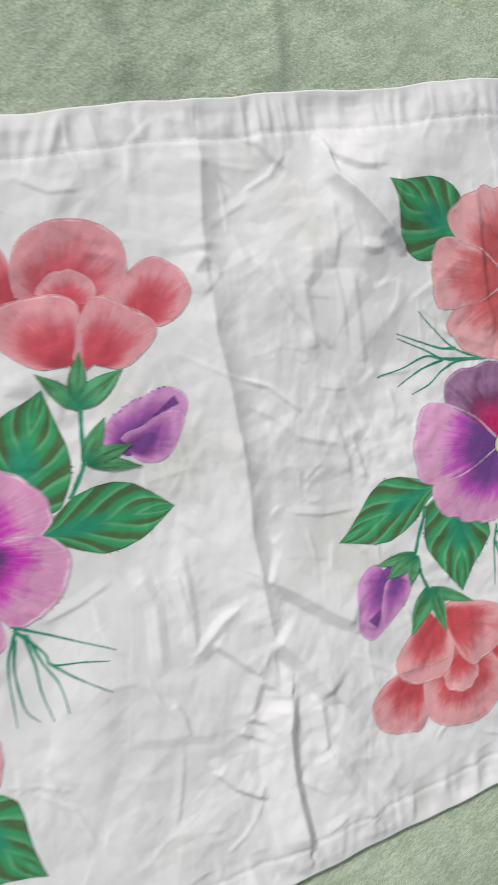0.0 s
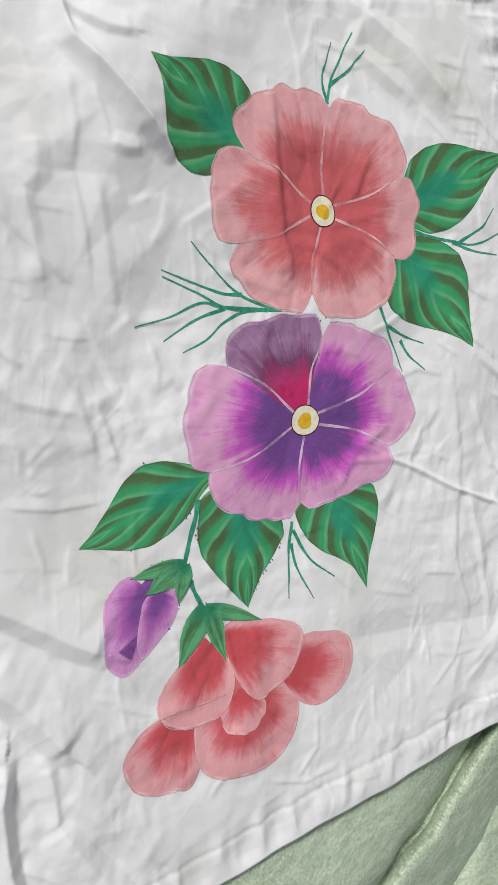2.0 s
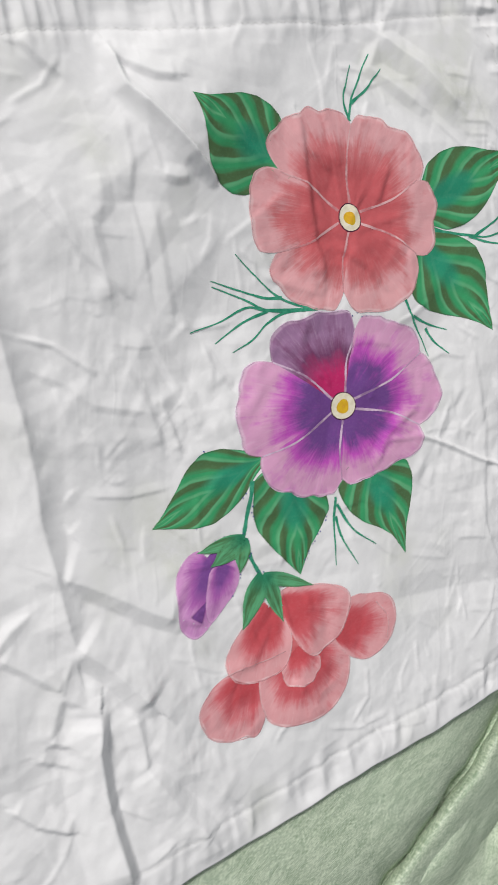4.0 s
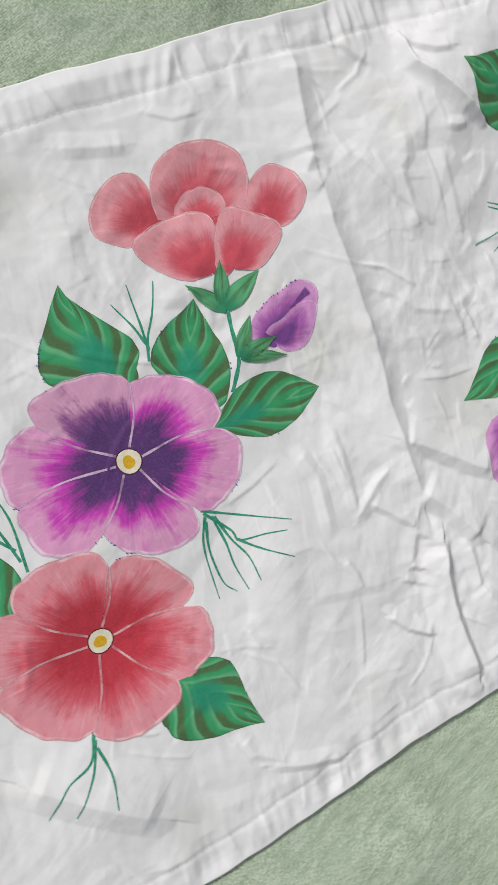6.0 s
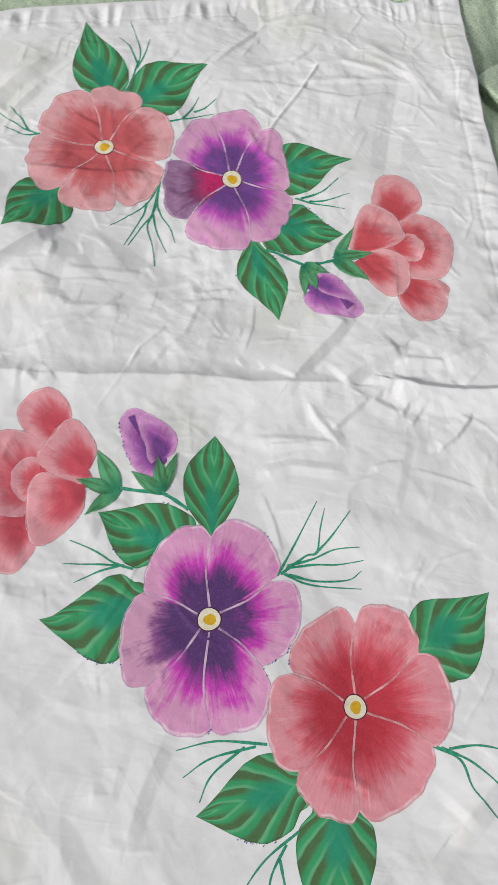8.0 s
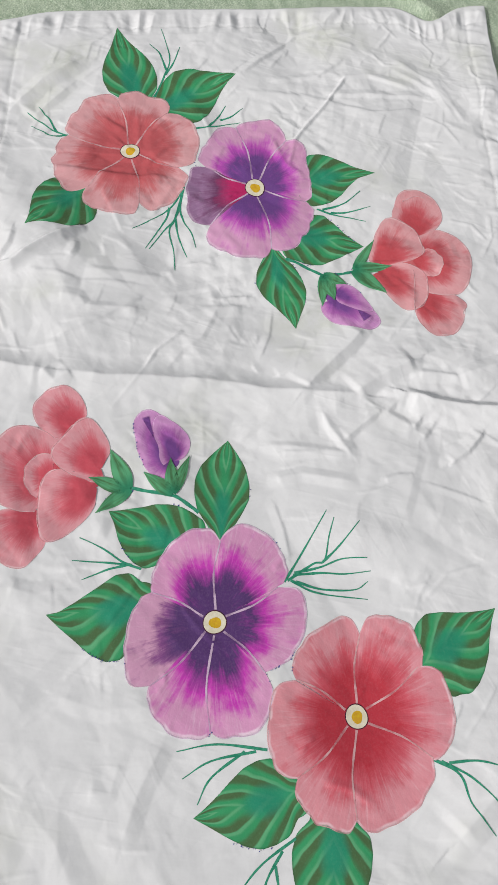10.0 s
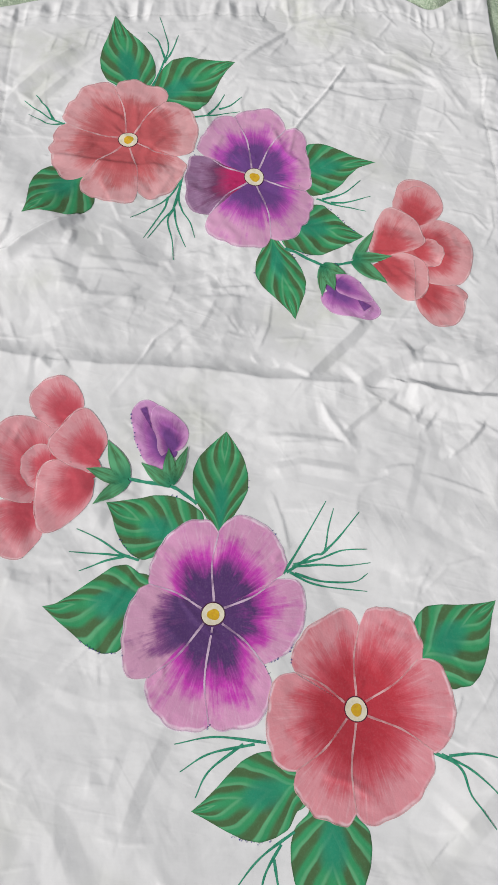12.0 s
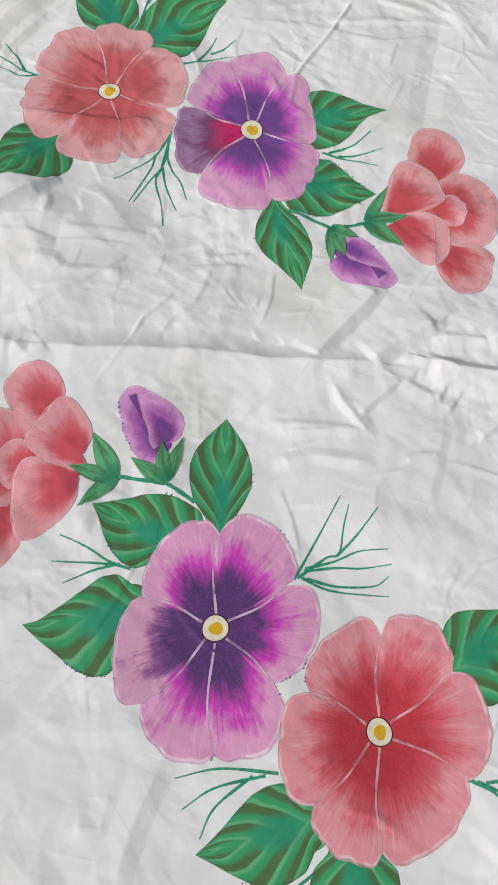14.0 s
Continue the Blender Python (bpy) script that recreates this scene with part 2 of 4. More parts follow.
def crease(high, one, other, *line):
    """A pressed fold: its height and its widths to either side in millimetres, and its line."""
    CREASES.append((high, one, other, line))


crease(1.8, 17, 40, (-0.0386, 0.2141), (-0.0402, 0.2023), (-0.0443, 0.1833), (-0.0475, 0.1667), (-0.0484, 0.1536))
crease(1.3, 9, 14, (-0.0484, 0.1536), (-0.0576, 0.1434), (-0.0496, 0.1318))
crease(0.4, 3, 9, (-0.0484, 0.1536), (-0.0422, 0.1413), (-0.0496, 0.1318))
crease(2.1, 17, 40, (-0.0496, 0.1318), (-0.0518, 0.1085), (-0.0505, 0.0850), (-0.0500, 0.0450), (-0.0508, 0.0153), (-0.0542, -0.0072), (-0.0543, -0.0315), (-0.0548, -0.0560), (-0.0550, -0.0766))
crease(2.0, 25, 8, (-0.0526, -0.0374), (-0.0422, -0.0453), (-0.0294, -0.0565), (-0.0113, -0.0736), (0.0019, -0.0838))
crease(2.4, 22, 9, (-0.0537, -0.0742), (-0.0381, -0.0959), (-0.0247, -0.1207))
crease(1.2, 12, 4, (-0.0906, -0.0655), (-0.0780, -0.0795), (-0.0661, -0.0941))
crease(0.9, 5, 12, (-0.0550, -0.0766), (-0.0661, -0.0941), (-0.0798, -0.1181))
crease(0.9, 9, 4, (-0.0686, -0.0969), (-0.0607, -0.1041), (-0.0526, -0.1138))
crease(1.1, 8, 4, (-0.0793, -0.1169), (-0.0704, -0.1238), (-0.0630, -0.1326))
crease(0.8, 8, 3, (-0.0867, -0.1240), (-0.0773, -0.1316), (-0.0677, -0.1383))
crease(3.0, 6, 20, (-0.0518, -0.1159), (-0.0576, -0.1320), (-0.0602, -0.1584), (-0.0607, -0.1855), (-0.0599, -0.2119))
crease(1.0, 5, 8, (-0.0346, -0.1243), (-0.0341, -0.1411), (-0.0356, -0.1561))
crease(1.7, 9, 16, (-0.0355, -0.1554), (-0.0261, -0.1805), (-0.0102, -0.2151))
crease(1.3, 16, 10, (-0.0309, -0.1423), (-0.0131, -0.1676), (0.0060, -0.1957))
crease(1.2, 9, 3, (-0.1053, -0.1432), (-0.0957, -0.1572), (-0.0803, -0.1705))
crease(0.6, 2, 6, (-0.1028, -0.0191), (-0.1025, -0.0324), (-0.1010, -0.0472))
crease(0.3, 2, 5, (-0.1222, -0.1229), (-0.1284, -0.1462), (-0.1352, -0.1648))
crease(0.6, 3, 6, (-0.1214, -0.0920), (-0.1179, -0.1027), (-0.1163, -0.1146))
crease(0.35, 13, 6, (-0.1477, -0.1047), (-0.1229, -0.1127), (-0.1000, -0.1194))
crease(0.7, 6, 7, (-0.1239, -0.0138), (-0.1189, -0.0324), (-0.1238, -0.0678))
crease(0.45, 8, 3.5, (-0.0424, 0.0653), (-0.0251, 0.0534), (-0.0145, 0.0401), (0.0210, 0.0252))
crease(0.6, 3, 6, (0.0231, 0.0253), (0.0249, 0.0150), (0.0265, 0.0037))
crease(0.55, 2, 2.6, (-0.0743, 0.1017), (-0.0511, 0.0852), (-0.0260, 0.0727), (-0.0097, 0.0554))
crease(0.6, 4, 9, (0.0056, 0.0542), (0.0143, 0.0309), (0.0170, 0.0087))
crease(0.8, 9, 4, (-0.0413, -0.0162), (-0.0344, -0.0294), (-0.0275, -0.0395))
crease(0.7, 9, 3, (-0.0050, 0.2096), (0.0008, 0.2026), (0.0086, 0.1939))
crease(0.9, 9, 3.5, (0.0354, 0.1996), (0.0414, 0.1948), (0.0543, 0.1868), (0.0649, 0.1847))
crease(2.2, 4, 6, (0.0351, 0.2029), (0.0381, 0.1834), (0.0498, 0.1696), (0.0626, 0.1528), (0.0753, 0.1356))
crease(0.45, 3, 9, (0.0342, 0.1691), (0.0331, 0.1506), (0.0283, 0.1312))
crease(0.45, 3, 9, (0.0283, 0.1312), (0.0297, 0.1137), (0.0300, 0.0903))
crease(-0.45, 12, 12, (0.0127, 0.1333), (0.0282, 0.1309), (0.0479, 0.1279))
crease(0.45, 4, 8, (0.0388, 0.1290), (0.0394, 0.1050), (0.0386, 0.0855), (0.0397, 0.0717))
crease(0.6, 3, 7, (-0.0649, 0.0529), (-0.0593, 0.0215), (-0.0573, 0.0068))
crease(1.0, 6, 14, (0.0420, 0.0673), (0.0521, 0.0499), (0.0613, 0.0310))
crease(0.8, 3, 2, (0.0538, 0.0517), (0.0548, 0.0414), (0.0532, 0.0331))
crease(-0.6, 14, 12, (0.1449, -0.1307), (0.1992, -0.1435), (0.2571, -0.1577))
crease(0.5, 3, 6, (0.2214, -0.0926), (0.2259, -0.1195), (0.2333, -0.1453))
crease(0.7, 5, 8, (0.0065, 0.1264), (0.0072, 0.1037), (0.0077, 0.0873))
crease(0.6, 6, 10, (0.0157, 0.1460), (0.0152, 0.1323), (0.0065, 0.1264))
crease(0.35, 3, 8, (0.0473, 0.1229), (0.0513, 0.1144), (0.0626, 0.1170))
crease(0.6, 6, 4, (0.0479, 0.1409), (0.0544, 0.1379), (0.0613, 0.1380))
crease(0.7, 8, 16, (-0.2053, 0.1597), (-0.2091, 0.1442), (-0.2070, 0.1306))
crease(-0.6, 18, 34, (-0.1446, -0.0732), (-0.1576, -0.1173), (-0.1832, -0.1582))
crease(0.3, 2, 2.6, (-0.2051, -0.1150), (-0.1888, -0.1315), (-0.1818, -0.1545))
crease(0.6, 4, 7, (-0.0980, -0.0095), (-0.0993, -0.0425), (-0.1021, -0.0665))
crease(0.9, 9, 5, (-0.2167, -0.1935), (-0.1939, -0.2052), (-0.1730, -0.2132))
crease(0.8, 8, 5, (-0.2286, -0.1669), (-0.2247, -0.1787), (-0.2066, -0.1954))
crease(0.7, 9, 6, (-0.1926, 0.2016), (-0.1741, 0.1965), (-0.1565, 0.1924))
crease(0.8, 7, 3, (0.2402, -0.0722), (0.2449, -0.1087), (0.2500, -0.1560))
crease(0.7, 7, 3, (0.2610, -0.0789), (0.2685, -0.1049), (0.2588, -0.1407))
crease(0.5, 8, 4, (0.2765, -0.1312), (0.2550, -0.1714), (0.2262, -0.1901))
crease(0.7, 6, 3, (0.2589, 0.0071), (0.3112, -0.0400), (0.3205, -0.0817))
crease(0.7, 6, 3, (0.2499, -0.0179), (0.2627, -0.0587), (0.2821, -0.0800))
crease(0.9, 9, 6, (0.2131, 0.2096), (0.1933, 0.1803), (0.2242, 0.1550))
crease(1.6, 7, 9, (0.0361, 0.1888), (0.0537, 0.1652), (0.0665, 0.1456))
crease(0.6, 8, 4, (0.0253, 0.0632), (0.0362, 0.0289), (0.0393, 0.0116))
crease(0.7, 7, 3, (-0.0182, 0.1432), (-0.0011, 0.1121), (0.0166, 0.0883))
crease(0.9, 8, 5, (-0.0631, -0.0463), (-0.0814, -0.0537), (-0.1028, -0.0691))
crease(0.85, 2, 2.6, (0.1837, -0.0348), (0.2033, -0.0465), (0.2277, -0.0640), (0.2645, -0.0843))
crease(0.9, 4, 10, (0.1361, 0.1590), (0.1342, 0.1241), (0.1331, 0.0917), (0.1338, 0.0735))
crease(0.5, 3, 6, (0.1918, 0.1240), (0.1808, 0.1079))
crease(0.5, 6, 3, (0.1485, 0.0872), (0.1658, 0.0735), (0.1776, 0.0571))
crease(0.45, 3, 6, (0.0836, -0.0357), (0.0870, -0.0548), (0.0893, -0.0709))
crease(0.45, 6, 3, (0.1468, -0.0411), (0.1607, -0.0257), (0.1820, -0.0181))
crease(2.0, 30, 14, (-0.3520, -0.1220), (-0.3250, -0.1500), (-0.2950, -0.1800))
crease(0.7, 14, 9, (-0.3513, 0.0794), (-0.3258, 0.0716), (-0.2975, 0.0578))
crease(0.5, 14, 8, (-0.2718, 0.1219), (-0.2798, 0.0977), (-0.2779, 0.0671))
crease(0.6, 14, 14, (-0.3347, 0.1356), (-0.3525, 0.1181), (-0.3755, 0.1068))
crease(0.4, 8, 8, (-0.3258, 0.1011), (-0.3273, 0.0880), (-0.3103, 0.0840))
crease(1.5, 9, 12, (0.2021, 0.1977), (0.2276, 0.1778), (0.2509, 0.1509))
crease(0.4, 4, 9, (0.2352, 0.0064), (0.2356, -0.0445), (0.2217, -0.1114))
crease(0.5, 9, 6, (0.2922, -0.1277), (0.2688, -0.1626), (0.2304, -0.1797))

pick = random.Random(7)
for _ in range(560):
    cx, cy, turn = pick.uniform(-0.40, 0.34), pick.uniform(-0.22, 0.22), pick.gauss(1.9, 0.7)
    size, bend = pick.uniform(0.003, 0.022), pick.gauss(0, 0.2)
    if cx < -0.10 and pick.random() < 0.65:
        continue
    dx, dy = math.cos(turn) * size, math.sin(turn) * size
    crease(pick.uniform(0.10, 0.32), pick.uniform(1.2, 2.4), pick.uniform(2.0, 7.0), (cx - dx, cy - dy), (cx + bend * dy, cy - bend * dx), (cx + dx, cy + dy))

# soft swells of the cloth: place, millimetres
SWELLS = [
    (0.251, 0.012, 1.9),
    (0.002, -0.033, -2.0),
    (0.156, -0.103, 0.8),
    (0.070, 0.175, 10.4),
    (0.130, -0.001, 1.2),
    (0.161, 0.102, -2.8),
    (0.196, 0.188, -5.5),
    (0.049, 0.061, -5.6),
    (-0.223, 0.134, 1.6),
    (-0.152, 0.099, -1.7),
    (-0.281, -0.065, -4.1),
    (-0.153, -0.071, 2.8),
    (-0.206, -0.077, -4.9),
    (-0.314, -0.157, 4.4),
    (-0.050, 0.002, -1.3),
    (-0.041, 0.142, 2.4),
    (-0.046, -0.112, 2.8),
]


def left_edge(y):
    return -0.413 + 0.01 * y


def right_edge(y):
    return 0.3375 - 0.165 * y - 0.020 * np.exp(-((y + 0.170) / 0.022) ** 2) - 0.011 * np.exp(-((y - 0.225) / 0.03) ** 2)


def top_edge(x):
    return 0.2350 - 0.026 * (np.clip(x, -0.3, -0.03) + 0.03) - 0.060 * (np.clip(x, -0.03, 0.08) + 0.03) - 0.022 * (np.clip(x, 0.08, 0.4) - 0.08) + 0.0007 * np.sin(x * 61) + 0.0003 * np.sin(x * 173 + 1)


def low_edge(x):
    return -0.2325 + 0.016 * x - 0.004 * np.exp(-((x + 0.24) / 0.06) ** 2) + 0.0007 * np.sin(x * 57 + 2) + 0.0003 * np.sin(x * 190)


def facets(x, y, seed):
    """Flat triangles between scattered heights, which meet in straight sharp folds."""
    rs = np.random.RandomState(seed)
    high, flip = rs.rand(64, 64) * 2 - 1, rs.rand(64, 64) < 0.5
    i, j = np.floor(x).astype(int), np.floor(y).astype(int)
    u, v = x - i, y - j
    i, j = i % 64, j % 64
    k, m = (i + 1) % 64, (j + 1) % 64
    turned = flip[i, j]
    u = np.where(turned, 1 - u, u)
    a, b = np.where(turned, high[k, j], high[i, j]), np.where(turned, high[i, j], high[k, j])
    c, d = np.where(turned, high[k, m], high[i, m]), np.where(turned, high[i, m], high[k, m])
    return np.where(u + v < 1, a * (1 - u - v) + b * u + c * v, d * (u + v - 1) + b * (1 - v) + c * (1 - u))


def relief(x, y):
    x, y = np.asarray(x, float), np.asarray(y, float)
    wx = x + 0.005 * gradient_noise(x * 13, y * 13, 11)
    wy = y + 0.005 * gradient_noise(x * 13, y * 13, 12)
    h = 0.0010 * gradient_noise(x * 8, y * 8, 5)
    for often, thin, amount, turn, seed in ((15, 1.7, 2.9, 0.5, 71), (26, 1.6, 2.2, 1.7, 72), (44, 2.0, 1.3, 1.1, 73), (75, 1.7, 0.75, 2.5, 74), (120, 1.5, 0.48, 0.2, 75), (185, 1.6, 0.32, 1.3, 76)):
        c, s = math.cos(turn), math.sin(turn)
        f = facets((wx * c + wy * s) * often / thin, (wy * c - wx * s) * often * thin ** 0.3, seed)
        where = np.clip(0.65 + 1.3 * gradient_noise(x * 10 + seed, y * 10, seed), 0.1, 1.3)
        h = h + where * f * amount / 1000
    h = h * (1 - 0.38 * np.clip((-0.14 - x) / 0.12, 0, 1))
    fold = np.zeros(x.shape)
    for high, one, other, line in CREASES:
        far = 0.001 * max(one, other)
        lx, ly = [p[0] for p in line], [p[1] for p in line]
        near = (x > min(lx) - far) & (x < max(lx) + far) & (y > min(ly) - far) & (y < max(ly) + far)
        if not near.any():
            continue
        d, side, t = reach(x[near], y[near], line)
        wide = np.where(side > 0, one, other) / 1000
        k = np.clip(1 - d / wide, 0, 1) ** (2.0 if other > 35 else 1.0) * np.clip(np.minimum(t, 1 - t) * 6 + 0.5, 0, 1) * high / 1000 * 2.5
        if high < 0:
            h[near] = h[near] + k
        else:
            fold[near] = np.maximum(fold[near], k) + 0.3 * np.minimum(fold[near], k)
    h = h + fold
    # puckered hems
    for d, s, seed in ((top_edge(x) - y, x, 21), (y - low_edge(x), x, 22), (right_edge(y) - x, y, 23)):
        band = np.clip(1 - np.abs(d - 0.013) / 0.018, 0, 1) ** 0.6 * np.clip(0.25 + d / 0.007, 0.2, 1)
        lean = s + 0.25 * (d - 0.01) * gradient_noise(s * 20, s * 0, seed + 9) * 3
        pleat = 0.40 - np.abs(gradient_noise(lean * 44 + 2 * gradient_noise(s * 17, s * 0, seed + 3), d * 9, seed)) * 2.2 + 0.45 * gradient_noise(lean * 150, d * 20, seed + 5)
        seam = np.exp(-(((d - 0.0212) / 0.0018) ** 2))
        h = h + band * 0.0022 * pleat - 0.0005 * seam
        h = h * np.clip(0.30 + np.abs(d) / 0.012, 0, 1)
    h = np.maximum(h, -0.0040)
    for sx, sy, high in SWELLS:
        h = h + high / 1000 * np.exp(-((x - sx) ** 2 + (y - sy) ** 2) / 0.035**2)
    return h


STEP = 0.0008
GRID_X, GRID_Y = np.arange(-0.43, 0.40, STEP), np.arange(-0.255, 0.256, STEP)
HEIGHTS = relief(*np.meshgrid(GRID_X, GRID_Y, indexing="ij"))


def widest(h):
    """Each place's highest neighbour, halfway."""
    top = h.copy()
    for i in (-1, 0, 1):
        for j in (-1, 0, 1):
            top = np.maximum(top, np.roll(np.roll(h, i, 0), j, 1))
    return 0.5 * h + 0.5 * top


PAINT_HEIGHTS = widest(HEIGHTS)


def height_at(x, y, table=HEIGHTS):
    fx = np.clip((np.asarray(x, float) - GRID_X[0]) / STEP, 0, len(GRID_X) - 2)
    fy = np.clip((np.asarray(y, float) - GRID_Y[0]) / STEP, 0, len(GRID_Y) - 2)
    i, j = fx.astype(int), fy.astype(int)
    u, v = fx - i, fy - j
    return (table[i, j] * (1 - u) + table[i + 1, j] * u) * (1 - v) + (table[i, j + 1] * (1 - u) + table[i + 1, j + 1] * u) * v


def mesh_object(name, verts, faces, material, uvs=None, parent=None, label=""):
    me = bpy.data.meshes.new(name)
    me.from_pydata(verts, [], faces)
    if uvs is not None:
        layer = me.uv_layers.new(name="uv")
        loops = np.empty(len(me.loops), np.int32)
        me.loops.foreach_get("vertex_index", loops)
        layer.data.foreach_set("uv", np.asarray(uvs, np.float32)[loops].ravel())
    me.polygons.foreach_set("use_smooth", np.ones(len(me.polygons), bool))
    me.materials.append(material)
    me.update()
    ob = new(name, me)
    if parent:
        ob.parent = parent
    if label:
        tagged(ob, label)
    return ob


def quads(rows, cols):
    i, j = np.meshgrid(np.arange(rows - 1), np.arange(cols - 1), indexing="ij")
    a = (i * cols + j).ravel()
    return np.stack([a, a + 1, a + cols + 1, a + cols], 1)


# ---- bed sheet ----
def smooth_line(p, count):
    out = []
    for axis in (0, 1):
        v = p[:, axis]
        e = np.concatenate([[2 * v[0] - v[1]], v, [2 * v[-1] - v[-2]]])
        t = np.linspace(0, len(v) - 1, count)
        i = np.minimum(t.astype(int), len(v) - 2)
        f = t - i
        a, b, c, d = e[i], e[i + 1], e[i + 2], e[i + 3]
        out.append(0.5 * (2 * b + (c - a) * f + (2 * a - 5 * b + 4 * c - d) * f**2 + (3 * b - a - 3 * c + d) * f**3))
    return out


FOLD_LINE = ((0.31, -0.2050), (0.2680, -0.2360), (0.2455, -0.2540), (0.2175, -0.2740), (0.1965, -0.2900), (0.1565, -0.3090), (0.1065, -0.335), (0.0065, -0.39))


def sheet_height(x, y):
    h = -0.0045 + 0.0022 * gradient_noise(x * 5, y * 5, 31) + 0.0010 * gradient_noise(x * 14, y * 14, 32)
    away = np.maximum(np.maximum(y - top_edge(np.clip(x, -0.5, 0.4)), low_edge(np.clip(x, -0.5, 0.4)) - y), np.maximum(x - right_edge(np.clip(y, -0.3, 0.3)), left_edge(np.clip(y, -0.3, 0.3)) - x))
    free = np.clip((away - 0.002) / 0.05, 0, 1)
    h = h + free * (0.008 * gradient_noise(x * 9 + 2, y * 5, 33) + 0.003 + 0.0036 * gradient_noise(x * 34 + y * 22, y * 12 - x * 9, 34))
    for high, one, other, line in (
        (-22, 9.0, 24.0, FOLD_LINE),
        (-9, 6.0, 16.0, ((0.42, -0.262), (0.36, -0.268), (0.308, -0.271), (0.26, -0.30), (0.21, -0.36))),
        (8, 8.0, 20.0, ((0.36, -0.17), (0.42, -0.10), (0.46, 0.05))),
        (4, 5.0, 16.0, ((0.0230, 0.330), (0.0210, 0.2814), (0.0190, 0.2400))),
        (4, 8.0, 16.0, ((-0.0904, 0.330), (-0.0804, 0.2882), (-0.0724, 0.2550))),
        (4, 8.0, 14.0, ((-0.0573, 0.320), (-0.0473, 0.2860), (-0.0359, 0.2600))),
    ):
        d, side, t = reach(x, y, line)
        k = np.exp(-((d / (np.where(side > 0, one, other) / 1000)) ** 1.3))
        h = h + high / 1000 * k * np.clip((away + 0.002) / 0.014, 0, 1)
    d, side, t = reach(x, y, FOLD_LINE)
    h = h - np.where(side > 0, np.minimum(d * 0.3, 0.018) + 0.003, 0) * np.clip(np.minimum(t, 1 - t) * 8, 0, 1) * np.exp(-((d / 0.14) ** 2)) * np.clip((away + 0.002) / 0.014, 0, 1)
    deep = height_at(np.clip(x, -0.41, 0.375), np.clip(y, -0.24, 0.24)) - 0.0030
    return np.where(away < 0.003, np.minimum(h, deep), h)


def build_sheet():
    def steps(lo, hi, out):
        core = np.arange(lo, hi, 0.0025)
        ring = np.geomspace(0.01, out, 24)
        return np.concatenate([lo - ring[::-1], core, hi + ring])

    xs, ys = steps(-0.56, 0.56, 0.7), steps(-0.46, 0.46, 0.7)
    gx, gy = np.meshgrid(xs, ys, indexing="ij")
    verts = np.stack([gx, gy, sheet_height(gx, gy)], -1).reshape(-1, 3)
    f = quads(len(xs), len(ys))[:, ::-1]
    ob = mesh_object("bed_sheet", verts.tolist(), f.tolist(), LINEN)
    tagged(ob, "sage green coarse linen bed sheet with soft folds", "bed sheet", kind="structure")
    # the lip of the deep fold, which hangs over its bottom
    x, y = smooth_line(np.array(FOLD_LINE[1:]), 160)
    dx, dy = np.gradient(x), np.gradient(y)
    ll = np.hypot(dx, dy)
    nx, ny = -dy / ll, dx / ll
    grow = np.clip(np.linspace(0, 1, 160) * 7 + 0.15, 0, 1)
    across = smooth_line(np.array([(3, -17), (-3, -9), (-5.5, -2.6), (-4.6, -0.8), (-1.5, 0), (4, -0.8), (14, -3), (30, -7.5), (50, -13), (64, -19)]), 60)
    off, up = across[0] / 1000, across[1] / 1000
    sway = 0.0012 * gradient_noise(np.linspace(0, 9, 160), np.zeros(160), 35)
    gx = x[:, None] + nx[:, None] * (off[None] + sway[:, None])
    gy = y[:, None] + ny[:, None] * (off[None] + sway[:, None])
    gz = -0.006 + up[None] * (0.4 + 0.6 * grow[:, None]) + 0.0012 * gradient_noise(gx * 30, gy * 30, 36)
    verts = np.stack([gx, gy, gz], -1).reshape(-1, 3)
    mesh_object("fold_lip", verts.tolist(), quads(160, 60).tolist(), LINEN, None, ob)


build_sheet()


# ---- the painted pillow cover ----
def build_cover():
    n, m = 860, 520
    u, v = np.meshgrid(np.linspace(0, 1, n), np.linspace(0, 1, m), indexing="ij")
    y = -0.232 + 0.466 * v
    x = left_edge(y) + (right_edge(y) - left_edge(y)) * u
    y = low_edge(x) + (top_edge(x) - low_edge(x)) * v
    x = left_edge(y) + (right_edge(y) - left_edge(y)) * u
    z = height_at(x, y)
    verts = np.stack([x, y, z], -1).reshape(-1, 3)
    faces = quads(n, m)[:, ::-1].tolist()
    edge = [i * m for i in range(n)] + [(n - 1) * m + j for j in range(1, m)] + [i * m + m - 1 for i in range(n - 2, -1, -1)] + [j for j in range(m - 2, 0, -1)]
    low = verts[edge] - (0, 0, 0.0012)
    start = len(verts)
    count = len(edge)
    for i in range(count):
        k = (i + 1) % count
        faces.append((edge[i], start + i, start + k, edge[k]))
    verts = np.concatenate([verts, low])
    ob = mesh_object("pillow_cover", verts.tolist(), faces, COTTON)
    return tagged(ob, "crumpled white cotton pillow cover with hand-painted flowers on a green sheet", "pillow cover")


COVER = build_cover()


def lay(points, lift):
    p = np.asarray(points, float).reshape(-1, 2)
    return np.concatenate([p, (height_at(p[:, 0], p[:, 1], PAINT_HEIGHTS) + lift / 1000)[:, None]], 1)


